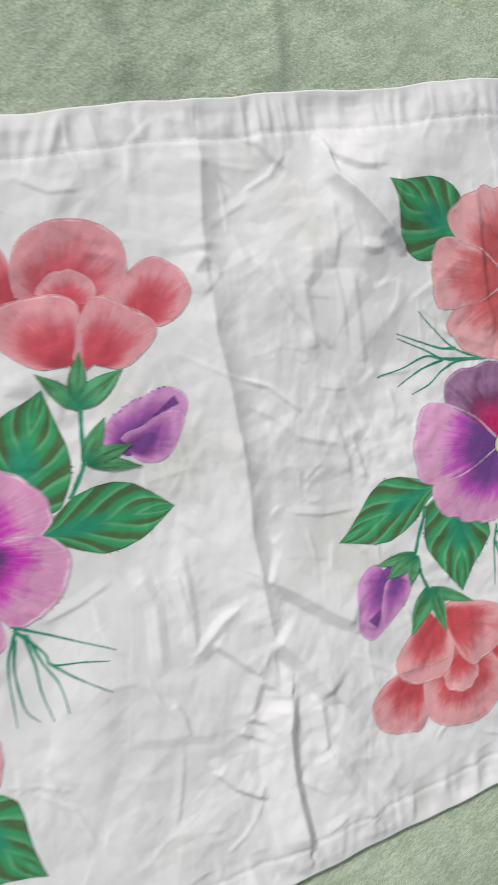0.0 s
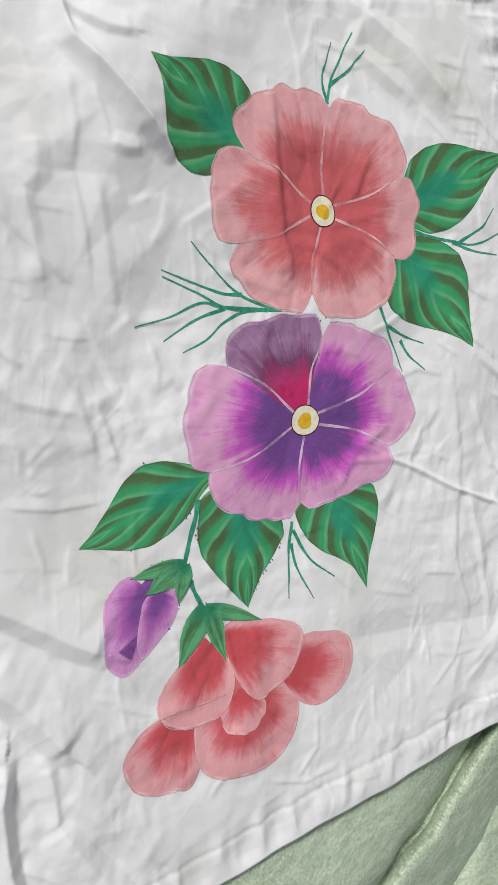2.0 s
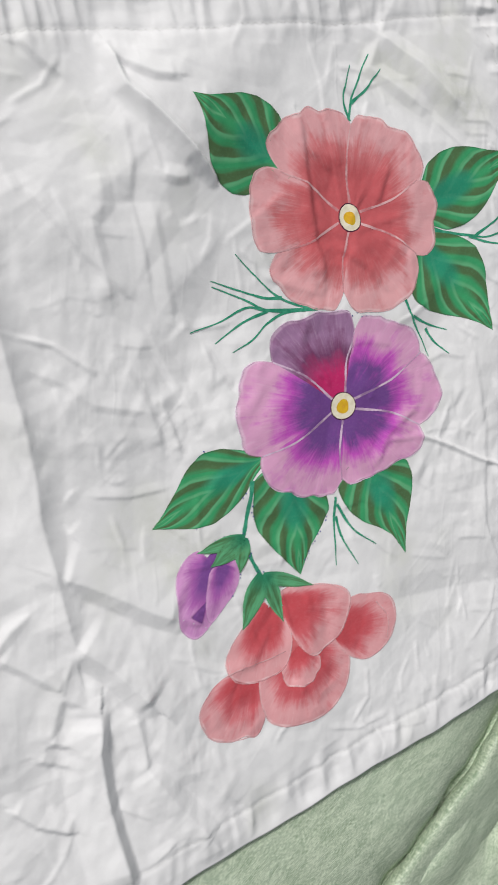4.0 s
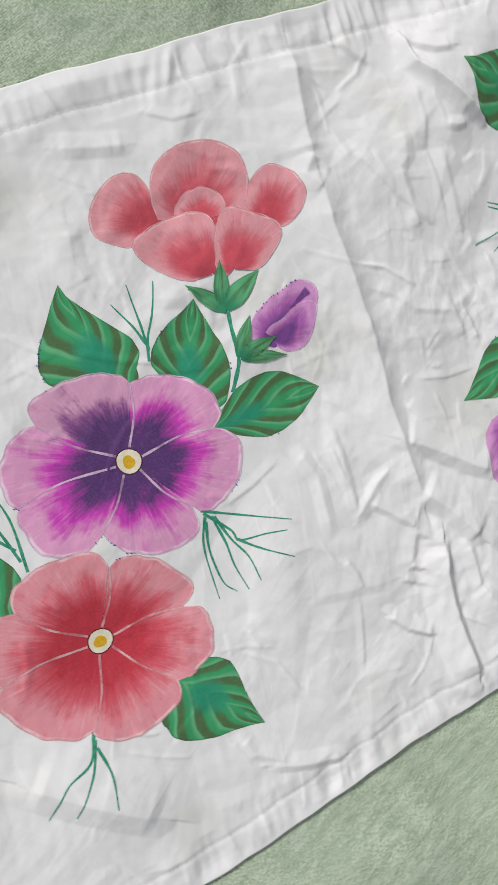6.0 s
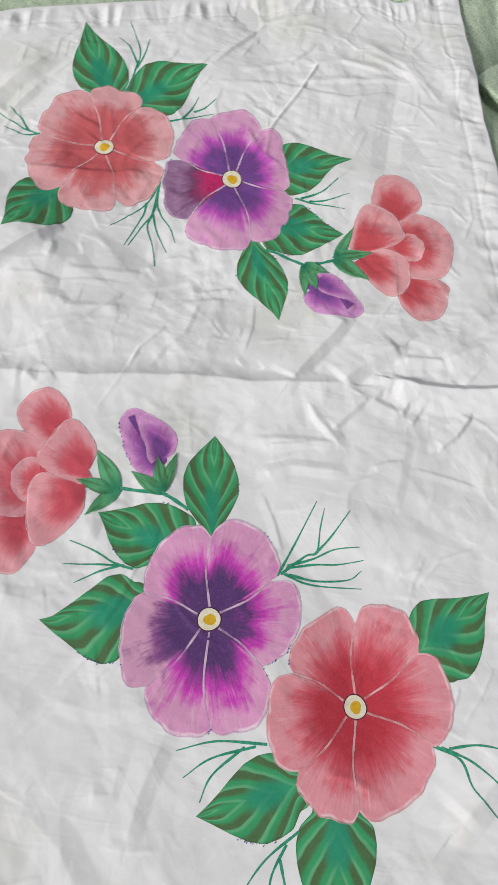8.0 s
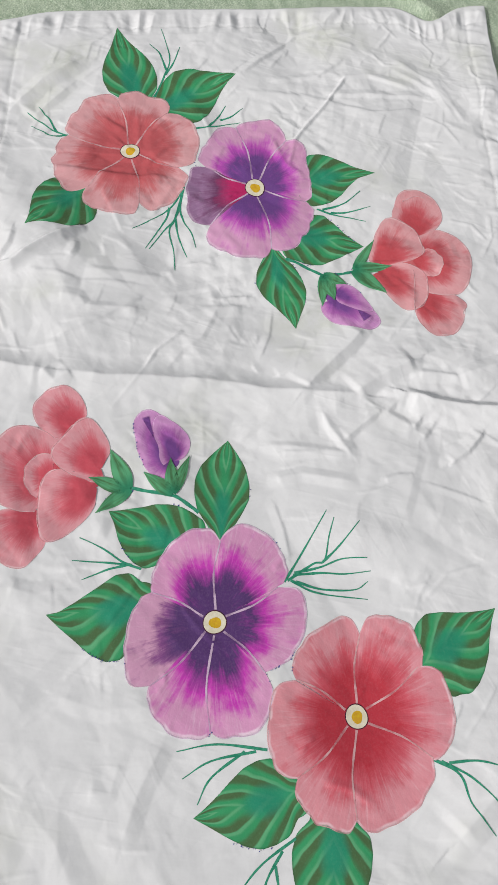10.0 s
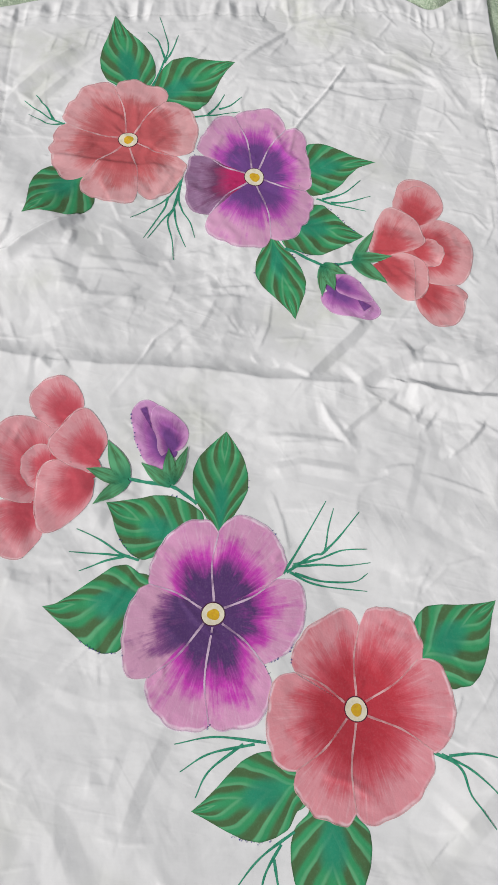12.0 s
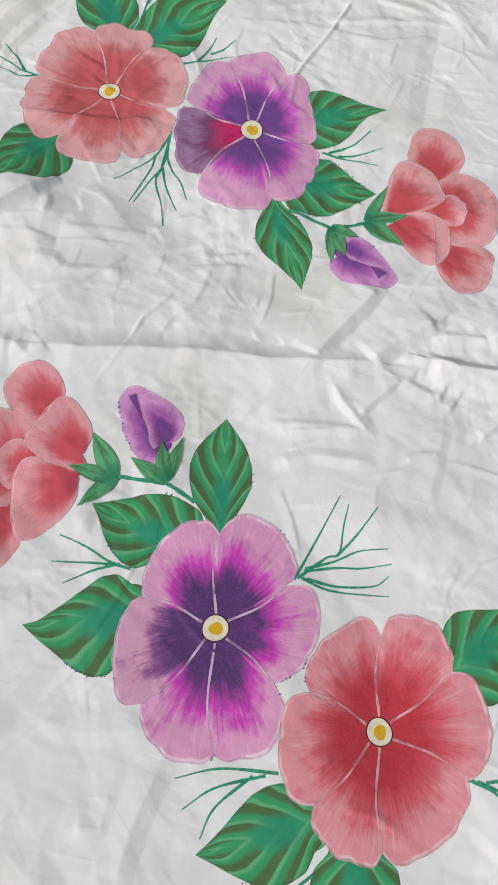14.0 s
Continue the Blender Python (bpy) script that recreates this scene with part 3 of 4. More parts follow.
def smooth(values, count, ends=True):
    """A soft curve through evenly spaced values."""
    v = np.asarray(values, float)
    e = np.concatenate([[2 * v[0] - v[1]], v, [2 * v[-1] - v[-2]]])
    t = np.linspace(0, len(v) - 1, count)
    i = np.minimum(t.astype(int), len(v) - 2)
    f = t - i
    a, b, c, d = e[i], e[i + 1], e[i + 2], e[i + 3]
    out = 0.5 * (2 * b + (c - a) * f + (2 * a - 5 * b + 4 * c - d) * f**2 + (3 * b - a - 3 * c + d) * f**3)
    return np.clip(out, v.min() * 0.9, v.max() * 1.03)


SERIAL = [0]


OUTLINES = []


def fan(name, ox, oy, a0, a1, radii, material, parent, lift, label="", grow=0.0, wave=1.3, inner=0.02):
    """A petal that spreads from a root over a range of directions."""
    SERIAL[0] += 1
    cols, rows_ = 61, 54
    s = np.linspace(0, 1, cols)
    r = smooth(radii, cols) / 1000 + grow / 1000
    r = r + wave / 1000 * gradient_noise(s * 8 + 0.4, s * 0 + SERIAL[0] * 1.37, 41)
    a = np.radians(a0 + (a1 - a0) * s)
    u = np.linspace(inner, 1, rows_)
    x = ox + u[:, None] * r[None] * np.cos(a)[None]
    y = oy + u[:, None] * r[None] * np.sin(a)[None]
    OUTLINES.append(np.stack([x[-1], y[-1]], -1))
    uv = np.stack([np.repeat(u[:, None], cols, 1), np.repeat((s * abs(a1 - a0) / 60)[None], rows_, 0)], -1).reshape(-1, 2)
    return mesh_object(name, lay(np.stack([x, y], -1), lift).tolist(), quads(rows_, cols).tolist(), material, uv, parent, label)


def disc(name, ox, oy, rx, ry, turn, material, parent, lift, wave=0.06, label=""):
    SERIAL[0] += 1
    cols, rows_ = (33, 5) if rx < 10 else (73, 18)
    a = np.linspace(0, 2 * math.pi, cols)
    k = 1 + wave * np.sin(2 * a + SERIAL[0]) + wave * 0.6 * np.sin(3 * a + 2 * SERIAL[0])
    u = np.linspace(0.02, 1, rows_)[:, None]
    cx, cy = rx / 1000 * k * np.cos(a), ry / 1000 * k * np.sin(a)
    c, s = math.cos(radians(turn)), math.sin(radians(turn))
    x, y = ox + u * (c * cx - s * cy)[None], oy + u * (s * cx + c * cy)[None]
    return mesh_object(name, lay(np.stack([x, y], -1), lift).tolist(), quads(rows_, cols).tolist(), material, None, parent, label)


def ribbon(name, points, w0, w1, material, parent, lift, label=""):
    """A brush line with a taper through a few points."""
    p = np.asarray(points, float)
    count = 8 * len(p)
    x, y = smooth_line(p, count)
    dx, dy = np.gradient(x), np.gradient(y)
    ll = np.hypot(dx, dy) + 1e-9
    t = np.linspace(0, 1, count)
    w = (w0 + (w1 - w0) * t) / 2000 * (1 + 0.12 * np.sin(t * 17 + p[0, 0] * 900))
    side = np.array([-1.0, 0.0, 1.0])
    gx = x[:, None] - dy[:, None] / ll[:, None] * w[:, None] * side
    gy = y[:, None] + dx[:, None] / ll[:, None] * w[:, None] * side
    return mesh_object(name, lay(np.stack([gx, gy], -1), lift).tolist(), quads(count, 3)[:, ::-1].tolist(), material, None, parent, label)


KNOTS = (0, 0.12, 0.27, 0.42, 0.57, 0.72, 0.87, 1.0)


def blade(name, bx, by, tx, ty, left, right, lift, label="", material=LEAF, parent=None):
    rows_, cols = 76, 41
    s = np.linspace(-0.2 if material is LEAF else 0.0, 1, rows_)
    ax, ay = tx - bx, ty - by
    ll = math.hypot(ax, ay)
    nx, ny = -ay / ll, ax / ll

    def half(w):
        dense = np.interp(np.linspace(0, 1, 141), KNOTS, (*w, 0.0))
        pad = np.concatenate([np.full(7, dense[0]), dense, -dense[-2:-9:-1]])
        return np.interp(s, np.linspace(0, 1, 141), np.convolve(pad, np.hanning(17)[1:-1] / np.hanning(17).sum(), "same")[7:-7]) / 1000 * np.sqrt(np.clip(1 - (np.minimum(s, 0) / 0.2) ** 2, 0, 1))

    wl, wr = half(left), half(right)
    w = np.linspace(-1, 1, cols)
    off = np.where(w[None] > 0, wl[:, None], wr[:, None]) * w[None]
    x = bx + ax * s[:, None] + nx * off
    y = by + ay * s[:, None] + ny * off
    OUTLINES.extend([np.stack([x[:, 0], y[:, 0]], -1), np.stack([x[:, -1], y[:, -1]], -1)])
    uv = np.stack([np.repeat(s[:, None], cols, 1), np.repeat((0.5 + 0.5 * w)[None], rows_, 0)], -1).reshape(-1, 2)
    return mesh_object(name, lay(np.stack([x, y], -1), lift).tolist(), quads(rows_, cols)[:, ::-1].tolist(), material, uv, parent or COVER, label)


def leaf(bx, by, tx, ty, left, right):
    blade("leaf", bx, by, tx, ty, left, right, 0.11, "painted green leaf with olive veins")


def sepal(bx, by, tx, ty, w):
    k = w * 0.9
    blade("sepal", bx, by, tx, ty, (k * 0.5, k * 0.8, k, k, k * 0.85, k * 0.6, k * 0.25), (k * 0.5, k * 0.8, k, k, k * 0.85, k * 0.6, k * 0.25), 0.58, "", SEPAL)


def strand(*points, w0=1.9, w1=0.5, name="sprig"):
    ribbon(name, points, w0, w1, TWIG, COVER, 0.13)


def rim_line(material, parent, lift):
    """A thin pale brush line just inside the rim of the newest petal."""
    p = OUTLINES[-1][5:-5:5]
    middle = OUTLINES[-1].mean(0)
    ribbon("rim_line", p + (middle - p) * 0.012, 0.65, 0.4, material, parent, lift)


def flower(name, spec, paints, line, centre, label):
    (ox, oy), petals = spec
    rim = disc(name, ox, oy, 14, 14, 0, paints[0], COVER, 0.08, 0.02, label)
    for i, (a0, a1, radii) in enumerate(petals):
        fan("petal", ox, oy, a0 - 0.5, a1 + 0.5, radii, paints[i % len(paints)], rim, 0.16 + 0.03 * (i % 2))
        rim_line(line, rim, 0.21 + 0.03 * (i % 2))
        a = radians(a1)
        reach_out = radii[-1] / 1000
        mid = radians(a1 + (5 if i % 2 else -5))
        ribbon("vein", ((ox + 0.0082 * math.cos(a), oy + 0.0082 * math.sin(a)), (ox + 0.6 * reach_out * math.cos(mid), oy + 0.6 * reach_out * math.sin(mid)), (ox + reach_out * math.cos(a), oy + reach_out * math.sin(a))), 1.5, 0.9, line, rim, 0.30)
    rx, ry, turn = centre
    disc("centre_outline", ox, oy, rx + 0.6, ry + 0.6, turn, OUTLINE, rim, 0.34, 0.03)
    SERIAL[0] -= 1
    disc("centre", ox, oy, rx, ry, turn, CREAM, rim, 0.45, 0.03, "cream centre")
    disc("pollen", ox - 0.0003, oy - 0.0003, rx * 0.52, ry * 0.52, turn, YELLOW, rim, 0.54, 0.09, "yellow pollen spot")


def bell(name, petals, core, paint, label):
    body = None
    for i, (ox, oy, a0, a1, radii) in enumerate(petals):
        if body is None:
            body = disc(name, *core, 19, 19, 0, CORE, COVER, 0.08, 0.02, label)
        fan("petal", ox, oy, a0, a1, radii, paint, body, 0.12 + 0.05 * i, inner=0.02)
        rim_line(PALE_ROSE, body, 0.155 + 0.05 * i)


def bud(petals, fold, label):
    ox, oy = petals[0][:2]
    body = disc("bud", ox, oy, 6, 6, 0, BUD, COVER, 0.08, 0.02, label)
    for i, (px, py, a0, a1, radii) in enumerate(petals):
        fan("petal", px, py, a0, a1, radii, BUD, body, 0.16 + 0.10 * i, wave=0.2)
    bx, by, tx, ty, w = fold
    taper = tuple(w * f for f in (1.0, 0.9, 0.74, 0.6, 0.44, 0.3, 0.14))
    blade("fold", bx, by, tx, ty, taper, taper, 0.38, "", FOLD_DARK, body)


INK_SPOTS = []


def dots(*points):
    p = np.asarray(points, float)
    length = np.hypot(*np.diff(p, axis=0).T).sum()
    count = max(3, int(length / 0.0021))
    x, y = smooth_line(p, count)
    for i in range(count):
        if random.random() < 0.75:
            INK_SPOTS.append((x[i], y[i], random.uniform(0.0003, 0.0006)))


A_RED = (0.1602, 0.1015), [
    (77.5, 142.5, (50.7, 55.6, 58.5, 59.3, 59.8, 64.0, 63.7, 65.0, 66.7, 67.4, 67.9, 63.4, 51.5)),
    (13.5, 77.5, (55.3, 60.2, 61.4, 63.0, 63.6, 63.2, 61.2, 58.9, 60.1, 58.8, 57.4, 56.8, 51.2)),
    (-35.6, 14.4, (49.2, 59.1, 61.7, 62.9, 62.9, 62.2, 61.9, 62.9, 63.6, 63.2, 62.2, 60.9, 52.8)),
    (-109.0, -34.2, (42.0, 49.2, 53.0, 54.3, 55.7, 57.5, 59.2, 59.9, 60.8, 61.0, 58.0, 55.0, 50.4)),
    (-168.6, -109.4, (55.4, 61.6, 63.9, 62.5, 61.8, 61.5, 60.1, 58.7, 57.3, 56.0, 54.6, 52.1, 42.1)),
    (-218.3, -169.5, (51.8, 61.7, 66.1, 67.1, 67.2, 67.3, 67.3, 67.2, 67.1, 67.0, 66.0, 63.1, 53.0)),
]
A_PURPLE = (0.1312, -0.0015), [
    (66.1, 137.8, (43.3, 53.5, 54.8, 54.0, 55.1, 56.5, 57.2, 57.6, 60.7, 62.6, 62.5, 59.5, 53.3)),
    (14.0, 66.7, (66.7, 67.9, 69.0, 67.8, 65.6, 62.3, 60.5, 59.4, 58.1, 56.5, 54.9, 52.8, 43.3)),
    (-26.8, 14.0, (59.8, 64.8, 68.9, 71.9, 73.8, 75.3, 75.2, 73.8, 72.1, 71.2, 70.5, 69.2, 66.7)),
    (-103.0, -26.8, (43.7, 47.2, 47.4, 47.3, 47.8, 48.5, 49.9, 52.2, 55.8, 61.1, 65.4, 64.5, 59.8)),
    (-167.7, -103.0, (60.4, 63.7, 65.3, 65.0, 63.1, 60.4, 59.4, 56.9, 54.5, 53.8, 53.1, 50.8, 43.7)),
    (-221.9, -167.7, (53.9, 63.7, 67.7, 68.5, 69.0, 69.1, 70.0, 70.9, 69.4, 69.2, 69.2, 66.5, 60.4)),
]
B_RED = (-0.2818, -0.0642), [
    (-5.1, 60.6, (52.0, 62.2, 64.4, 63.4, 61.3, 60.3, 59.4, 57.5, 55.9, 54.9, 53.5, 50.5, 44.8)),
    (-54.3, -5.1, (54.8, 58.7, 62.5, 64.6, 67.0, 69.6, 69.8, 69.2, 68.5, 67.4, 66.3, 63.2, 52.0)),
    (-118.7, -53.3, (53.5, 57.8, 60.1, 61.5, 62.4, 63.0, 63.5, 63.4, 63.2, 63.9, 63.5, 60.1, 51.7)),
    (-184.2, -118.4, (60.1, 66.6, 67.5, 66.3, 65.5, 65.1, 64.6, 62.8, 61.1, 60.2, 59.2, 56.6, 52.6)),
    (132.7, 175.8, (54.5, 59.9, 62.8, 64.2, 65.7, 67.1, 68.4, 68.2, 68.1, 68.2, 68.3, 66.8, 60.1)),
    (62.3, 132.3, (45.7, 53.0, 55.1, 56.1, 56.3, 57.1, 58.5, 59.8, 60.5, 61.3, 62.1, 60.4, 54.1)),
]
B_PURPLE = (-0.2249, 0.0276), [
    (-2.8, 66.0, (55.7, 62.3, 63.8, 63.8, 63.2, 61.7, 59.6, 57.1, 55.2, 53.2, 51.1, 48.5, 45.4)),
    (-58.8, -3.3, (53.9, 60.4, 62.8, 64.8, 67.1, 69.2, 70.0, 70.5, 70.5, 70.2, 68.5, 63.8, 54.6)),
    (-133.7, -60.0, (45.0, 48.2, 51.0, 53.7, 55.1, 56.5, 58.4, 60.0, 61.1, 62.1, 62.1, 60.5, 47.9)),
    (-181.6, -133.7, (67.3, 69.8, 70.8, 71.5, 72.0, 72.3, 72.1, 70.4, 67.1, 63.5, 59.9, 55.1, 45.0)),
    (135.2, 178.4, (56.8, 62.6, 65.8, 68.1, 69.4, 70.8, 72.4, 73.8, 73.5, 73.2, 72.3, 71.2, 67.3)),
    (66.0, 135.2, (45.4, 49.6, 51.5, 53.0, 54.6, 56.2, 57.9, 59.9, 61.9, 63.9, 65.7, 64.2, 56.8)),
]
A_BELL = [
    (0.0400, -0.1297, -188.2, -70.0, (18.0, 29.6, 40.3, 43.8, 45.5, 45.5, 44.3, 41.7, 41.8, 32.7, 17.9, 8.8)),
    (0.0703, -0.1321, -172.1, -8.7, (28.4, 33.1, 39.1, 45.9, 46.5, 46.9, 47.6, 47.3, 44.8, 41.5, 36.7, 31.7)),
    (0.0945, -0.1313, -77.6, 44.6, (9.8, 22.9, 33.5, 38.3, 42.9, 46.7, 48.0, 47.3, 42.8, 32.9, 27.4, 22.6)),
    (0.0690, -0.1293, -145.4, -42.9, (15.5, 18.9, 21.5, 23.3, 24.4, 24.9, 25.0, 24.6, 23.6, 22.5, 20.1, 17.7)),
    (0.0574, -0.0999, 116.0, 329.3, (3.8, 6.7, 9.7, 12.6, 15.5, 41.2, 44.8, 41.8, 38.9, 26.3, 10.8, 5.2)),
    (0.0658, -0.1025, -90.4, 90.6, (10.1, 38.0, 43.5, 46.7, 48.3, 44.3, 23.5, 15.5, 11.5, 10.1, 8.6, 7.2)),
]
B_BELL = [
    (-0.1536, 0.1448, -304.6, -165.9, (4.9, 9.8, 14.6, 30.0, 35.8, 38.3, 39.6, 40.7, 41.3, 40.3, 30.9, 22.9)),
    (-0.1327, 0.1375, -6.3, 151.6, (31.8, 36.5, 43.2, 50.4, 50.2, 48.8, 47.2, 43.4, 41.5, 34.9, 28.2, 23.9)),
    (-0.0936, 0.1230, -19.6, 123.1, (11.7, 19.6, 28.1, 35.0, 36.8, 37.8, 37.4, 35.6, 30.1, 23.1, 18.3, 13.5)),
    (-0.1291, 0.1389, -1.1, 146.0, (14.6, 17.1, 18.9, 19.3, 19.7, 19.5, 19.2, 18.8, 18.4, 18.0, 17.7, 17.4)),
    (-0.1348, 0.1085, -15.7, 178.0, (3.9, 6.2, 8.5, 10.8, 18.2, 34.7, 38.1, 41.0, 45.1, 50.5, 29.3, 13.3)),
    (-0.1220, 0.1065, -383.4, -158.2, (13.5, 25.1, 40.3, 37.9, 36.4, 34.8, 21.8, 14.0, 12.0, 10.0, 7.9, 5.9)),
]
BUD_A = [(0.0310, -0.0627, 127.4, 353.0, (12.5, 16.1, 19.7, 23.6, 27.3, 31.9, 40.2, 42.0, 30.3, 25.3, 22.4, 19.6, 17.5, 14.5, 10.9)), (0.0357, -0.0649, 179.8, 323.3, (6.8, 9.1, 11.4, 13.7, 18.8, 27.4, 33.1, 27.9, 23.2, 20.6, 18.3, 16.0, 14.2, 12.6, 11.0))]
BUD_B = [(-0.1129, 0.0595, -79.5, 164.6, (6.9, 12.9, 18.9, 24.0, 27.1, 32.2, 41.9, 39.3, 29.0, 23.8, 20.1, 18.7, 17.3, 16.0, 14.8)), (-0.1099, 0.0568, -89.3, 134.1, (4.9, 8.4, 11.9, 16.3, 20.1, 23.0, 27.5, 33.7, 26.4, 15.4, 11.8, 10.8, 10.6, 10.4, 10.1))]
FOLD_A = (0.0111, -0.0888, 0.0200, -0.0809, 6)
FOLD_B = (-0.0804, 0.0785, -0.0974, 0.0718, 3.6)

leaf(0.1169, 0.1381, 0.0710, 0.1759, (12.4, 24.7, 29.3, 29.0, 24.7, 13.7, 4.4), (12.3, 22.0, 23.9, 22.6, 18.5, 11.0, 3.3))
leaf(0.2156, 0.0983, 0.2952, 0.1198, (11.5, 21.8, 24.5, 23.0, 17.9, 10.5, 4.6), (11.6, 19.5, 22.1, 21.5, 16.8, 9.5, 3.8))
leaf(0.2073, 0.0801, 0.2532, 0.0148, (12.4, 17.8, 24.3, 28.6, 25.4, 17.3, 7.3), (9.5, 24.8, 28.9, 25.5, 18.1, 9.8, 3.6))
leaf(0.0726, -0.0151, 0.0013, -0.0326, (2.9, 6.8, 12.9, 16.9, 17.3, 13.1, 5.8), (2.6, 10.4, 18.1, 21.1, 17.8, 10.0, 3.6))
leaf(0.0881, -0.0325, 0.0828, -0.0905, (13.7, 17.9, 23.3, 24.3, 16.9, 8.9, 3.7), (25.3, 26.0, 26.4, 24.9, 19.9, 13.3, 6.3))
leaf(0.1432, -0.0449, 0.1571, -0.1041, (14.8, 25.8, 25.9, 23.1, 16.8, 8.9, 3.5), (25.2, 25.7, 23.5, 18.7, 10.3, 4.1, 1.8))
leaf(-0.1704, 0.0238, -0.0943, 0.0192, (5.4, 9.5, 18.0, 20.8, 21.2, 17.7, 8.9), (2.7, 6.9, 12.8, 17.4, 17.0, 13.9, 7.5))
leaf(-0.1778, 0.0499, -0.1518, 0.0996, (7.9, 14.1, 23.1, 23.2, 20.0, 14.1, 5.4), (25.6, 26.6, 26.5, 24.1, 19.4, 12.4, 5.7))
leaf(-0.2160, 0.0734, -0.2224, 0.1346, (16.3, 23.7, 32.5, 32.7, 27.5, 17.9, 9.0), (15.7, 23.0, 22.5, 17.0, 11.4, 6.0, 1.0))
leaf(-0.2451, -0.1152, -0.2109, -0.1637, (19.2, 23.1, 24.3, 19.6, 13.1, 7.7, 3.2), (28.3, 32.4, 31.0, 27.0, 20.9, 12.4, 5.2))
leaf(-0.3260, -0.0209, -0.3403, 0.0388, (14.1, 23.1, 25.7, 26.0, 22.0, 14.9, 6.7), (11.7, 21.6, 22.3, 20.1, 14.9, 8.9, 3.6))
leaf(-0.3417, -0.0454, -0.4081, -0.0423, (13.4, 22.5, 24.0, 22.8, 19.2, 14.7, 7.2), (13.8, 22.4, 24.9, 24.4, 22.1, 16.6, 8.4))

strand((0.0635, -0.0256), (0.0573, -0.0427), (0.0514, -0.0563), w0=2.5, w1=2.2, name="stem")
strand((0.0514, -0.0563), (0.0539, -0.0711), (0.0582, -0.0829), w0=2.5, w1=2.2, name="stem")
strand((-0.1507, 0.0393), (-0.1417, 0.0521), (-0.1388, 0.0582), w0=2.5, w1=2.2, name="stem")
strand((-0.1390, 0.0576), (-0.1364, 0.0719), (-0.1335, 0.0870), w0=2.5, w1=2.2, name="stem")

strand((0.1248, 0.0571), (0.1079, 0.0648), (0.0970, 0.0746), (0.0808, 0.0957))
strand((0.1051, 0.0674), (0.0946, 0.0695), (0.0822, 0.0754), (0.0645, 0.0850))
strand((0.1166, 0.0582), (0.0950, 0.0627), (0.0816, 0.0715), (0.0647, 0.0819))
strand((0.1231, 0.0571), (0.0950, 0.0627), (0.0823, 0.0669), (0.0661, 0.0629), (0.0474, 0.0612))
strand((0.0949, 0.0622), (0.0797, 0.0598), (0.0613, 0.0522))
strand((0.1265, 0.0568), (0.1069, 0.0589), (0.0939, 0.0561), (0.0822, 0.0493), (0.0698, 0.0453))
strand((0.1708, 0.1529), (0.1697, 0.1651), (0.1794, 0.1828))
strand((0.1703, 0.1542), (0.1779, 0.1678), (0.1944, 0.1876))
strand((0.1747, 0.1623), (0.1878, 0.1691), (0.2005, 0.1788))
strand((0.1881, 0.0510), (0.1921, 0.0381), (0.1980, 0.0231), (0.2011, 0.0104))
strand((0.1932, 0.0373), (0.2050, 0.0297), (0.2184, 0.0231))
strand((0.2027, 0.0276), (0.2075, 0.0181), (0.2165, 0.0084))
strand((0.1153, -0.0527), (0.1099, -0.0746), (0.1068, -0.0934))
strand((0.1134, -0.0646), (0.1146, -0.0793), (0.1215, -0.0979))
strand((0.1153, -0.0574), (0.1226, -0.0755), (0.1360, -0.0897))
strand((0.2191, 0.0843), (0.2470, 0.0759), (0.2673, 0.0727), (0.3002, 0.0813))
strand((0.2505, 0.0745), (0.2695, 0.0815), (0.2803, 0.0908))
strand((0.2457, 0.0758), (0.2611, 0.0691), (0.2806, 0.0643))
strand((-0.1969, -0.0187), (-0.1767, -0.0312), (-0.1460, -0.0489))
strand((-0.1959, -0.0210), (-0.1837, -0.0388), (-0.1811, -0.0468), (-0.1648, -0.0500), (-0.1511, -0.0539))
strand((-0.1824, -0.0454), (-0.1714, -0.0567), (-0.1532, -0.0716))
strand((-0.1902, -0.0258), (-0.1857, -0.0438), (-0.1798, -0.0587), (-0.1785, -0.0763))
strand((-0.1918, -0.0250), (-0.1896, -0.0438), (-0.1898, -0.0599), (-0.1873, -0.0786))
strand((-0.1963, -0.0267), (-0.2006, -0.0443), (-0.2002, -0.0669), (-0.1943, -0.0768))
strand((-0.1956, -0.0231), (-0.2032, -0.0409), (-0.2065, -0.0758))
strand((-0.1913, 0.0763), (-0.1867, 0.0885), (-0.1777, 0.1024), (-0.1705, 0.1176))
strand((-0.1887, 0.0823), (-0.1875, 0.0993), (-0.1864, 0.1212))
strand((-0.1887, 0.0858), (-0.1928, 0.0997), (-0.1992, 0.1141))
strand((-0.3071, -0.1099), (-0.3164, -0.1257), (-0.3337, -0.1311), (-0.3513, -0.1459))
strand((-0.3086, -0.1153), (-0.3183, -0.1330), (-0.3368, -0.1517))
strand((-0.3095, -0.1200), (-0.3085, -0.1387), (-0.3137, -0.1586))
strand((-0.3021, -0.0058), (-0.2990, 0.0253), (-0.3032, 0.0498))
strand((-0.3031, 0.0012), (-0.3086, 0.0286), (-0.3187, 0.0460))
strand((-0.3031, 0.0081), (-0.3181, 0.0285), (-0.3330, 0.0366))
strand((-0.3514, -0.0223), (-0.3665, -0.0001), (-0.3859, 0.0167))
strand((-0.3582, -0.0142), (-0.3745, -0.0041), (-0.3918, -0.0011))
strand((-0.3660, -0.0098), (-0.3895, -0.0133))

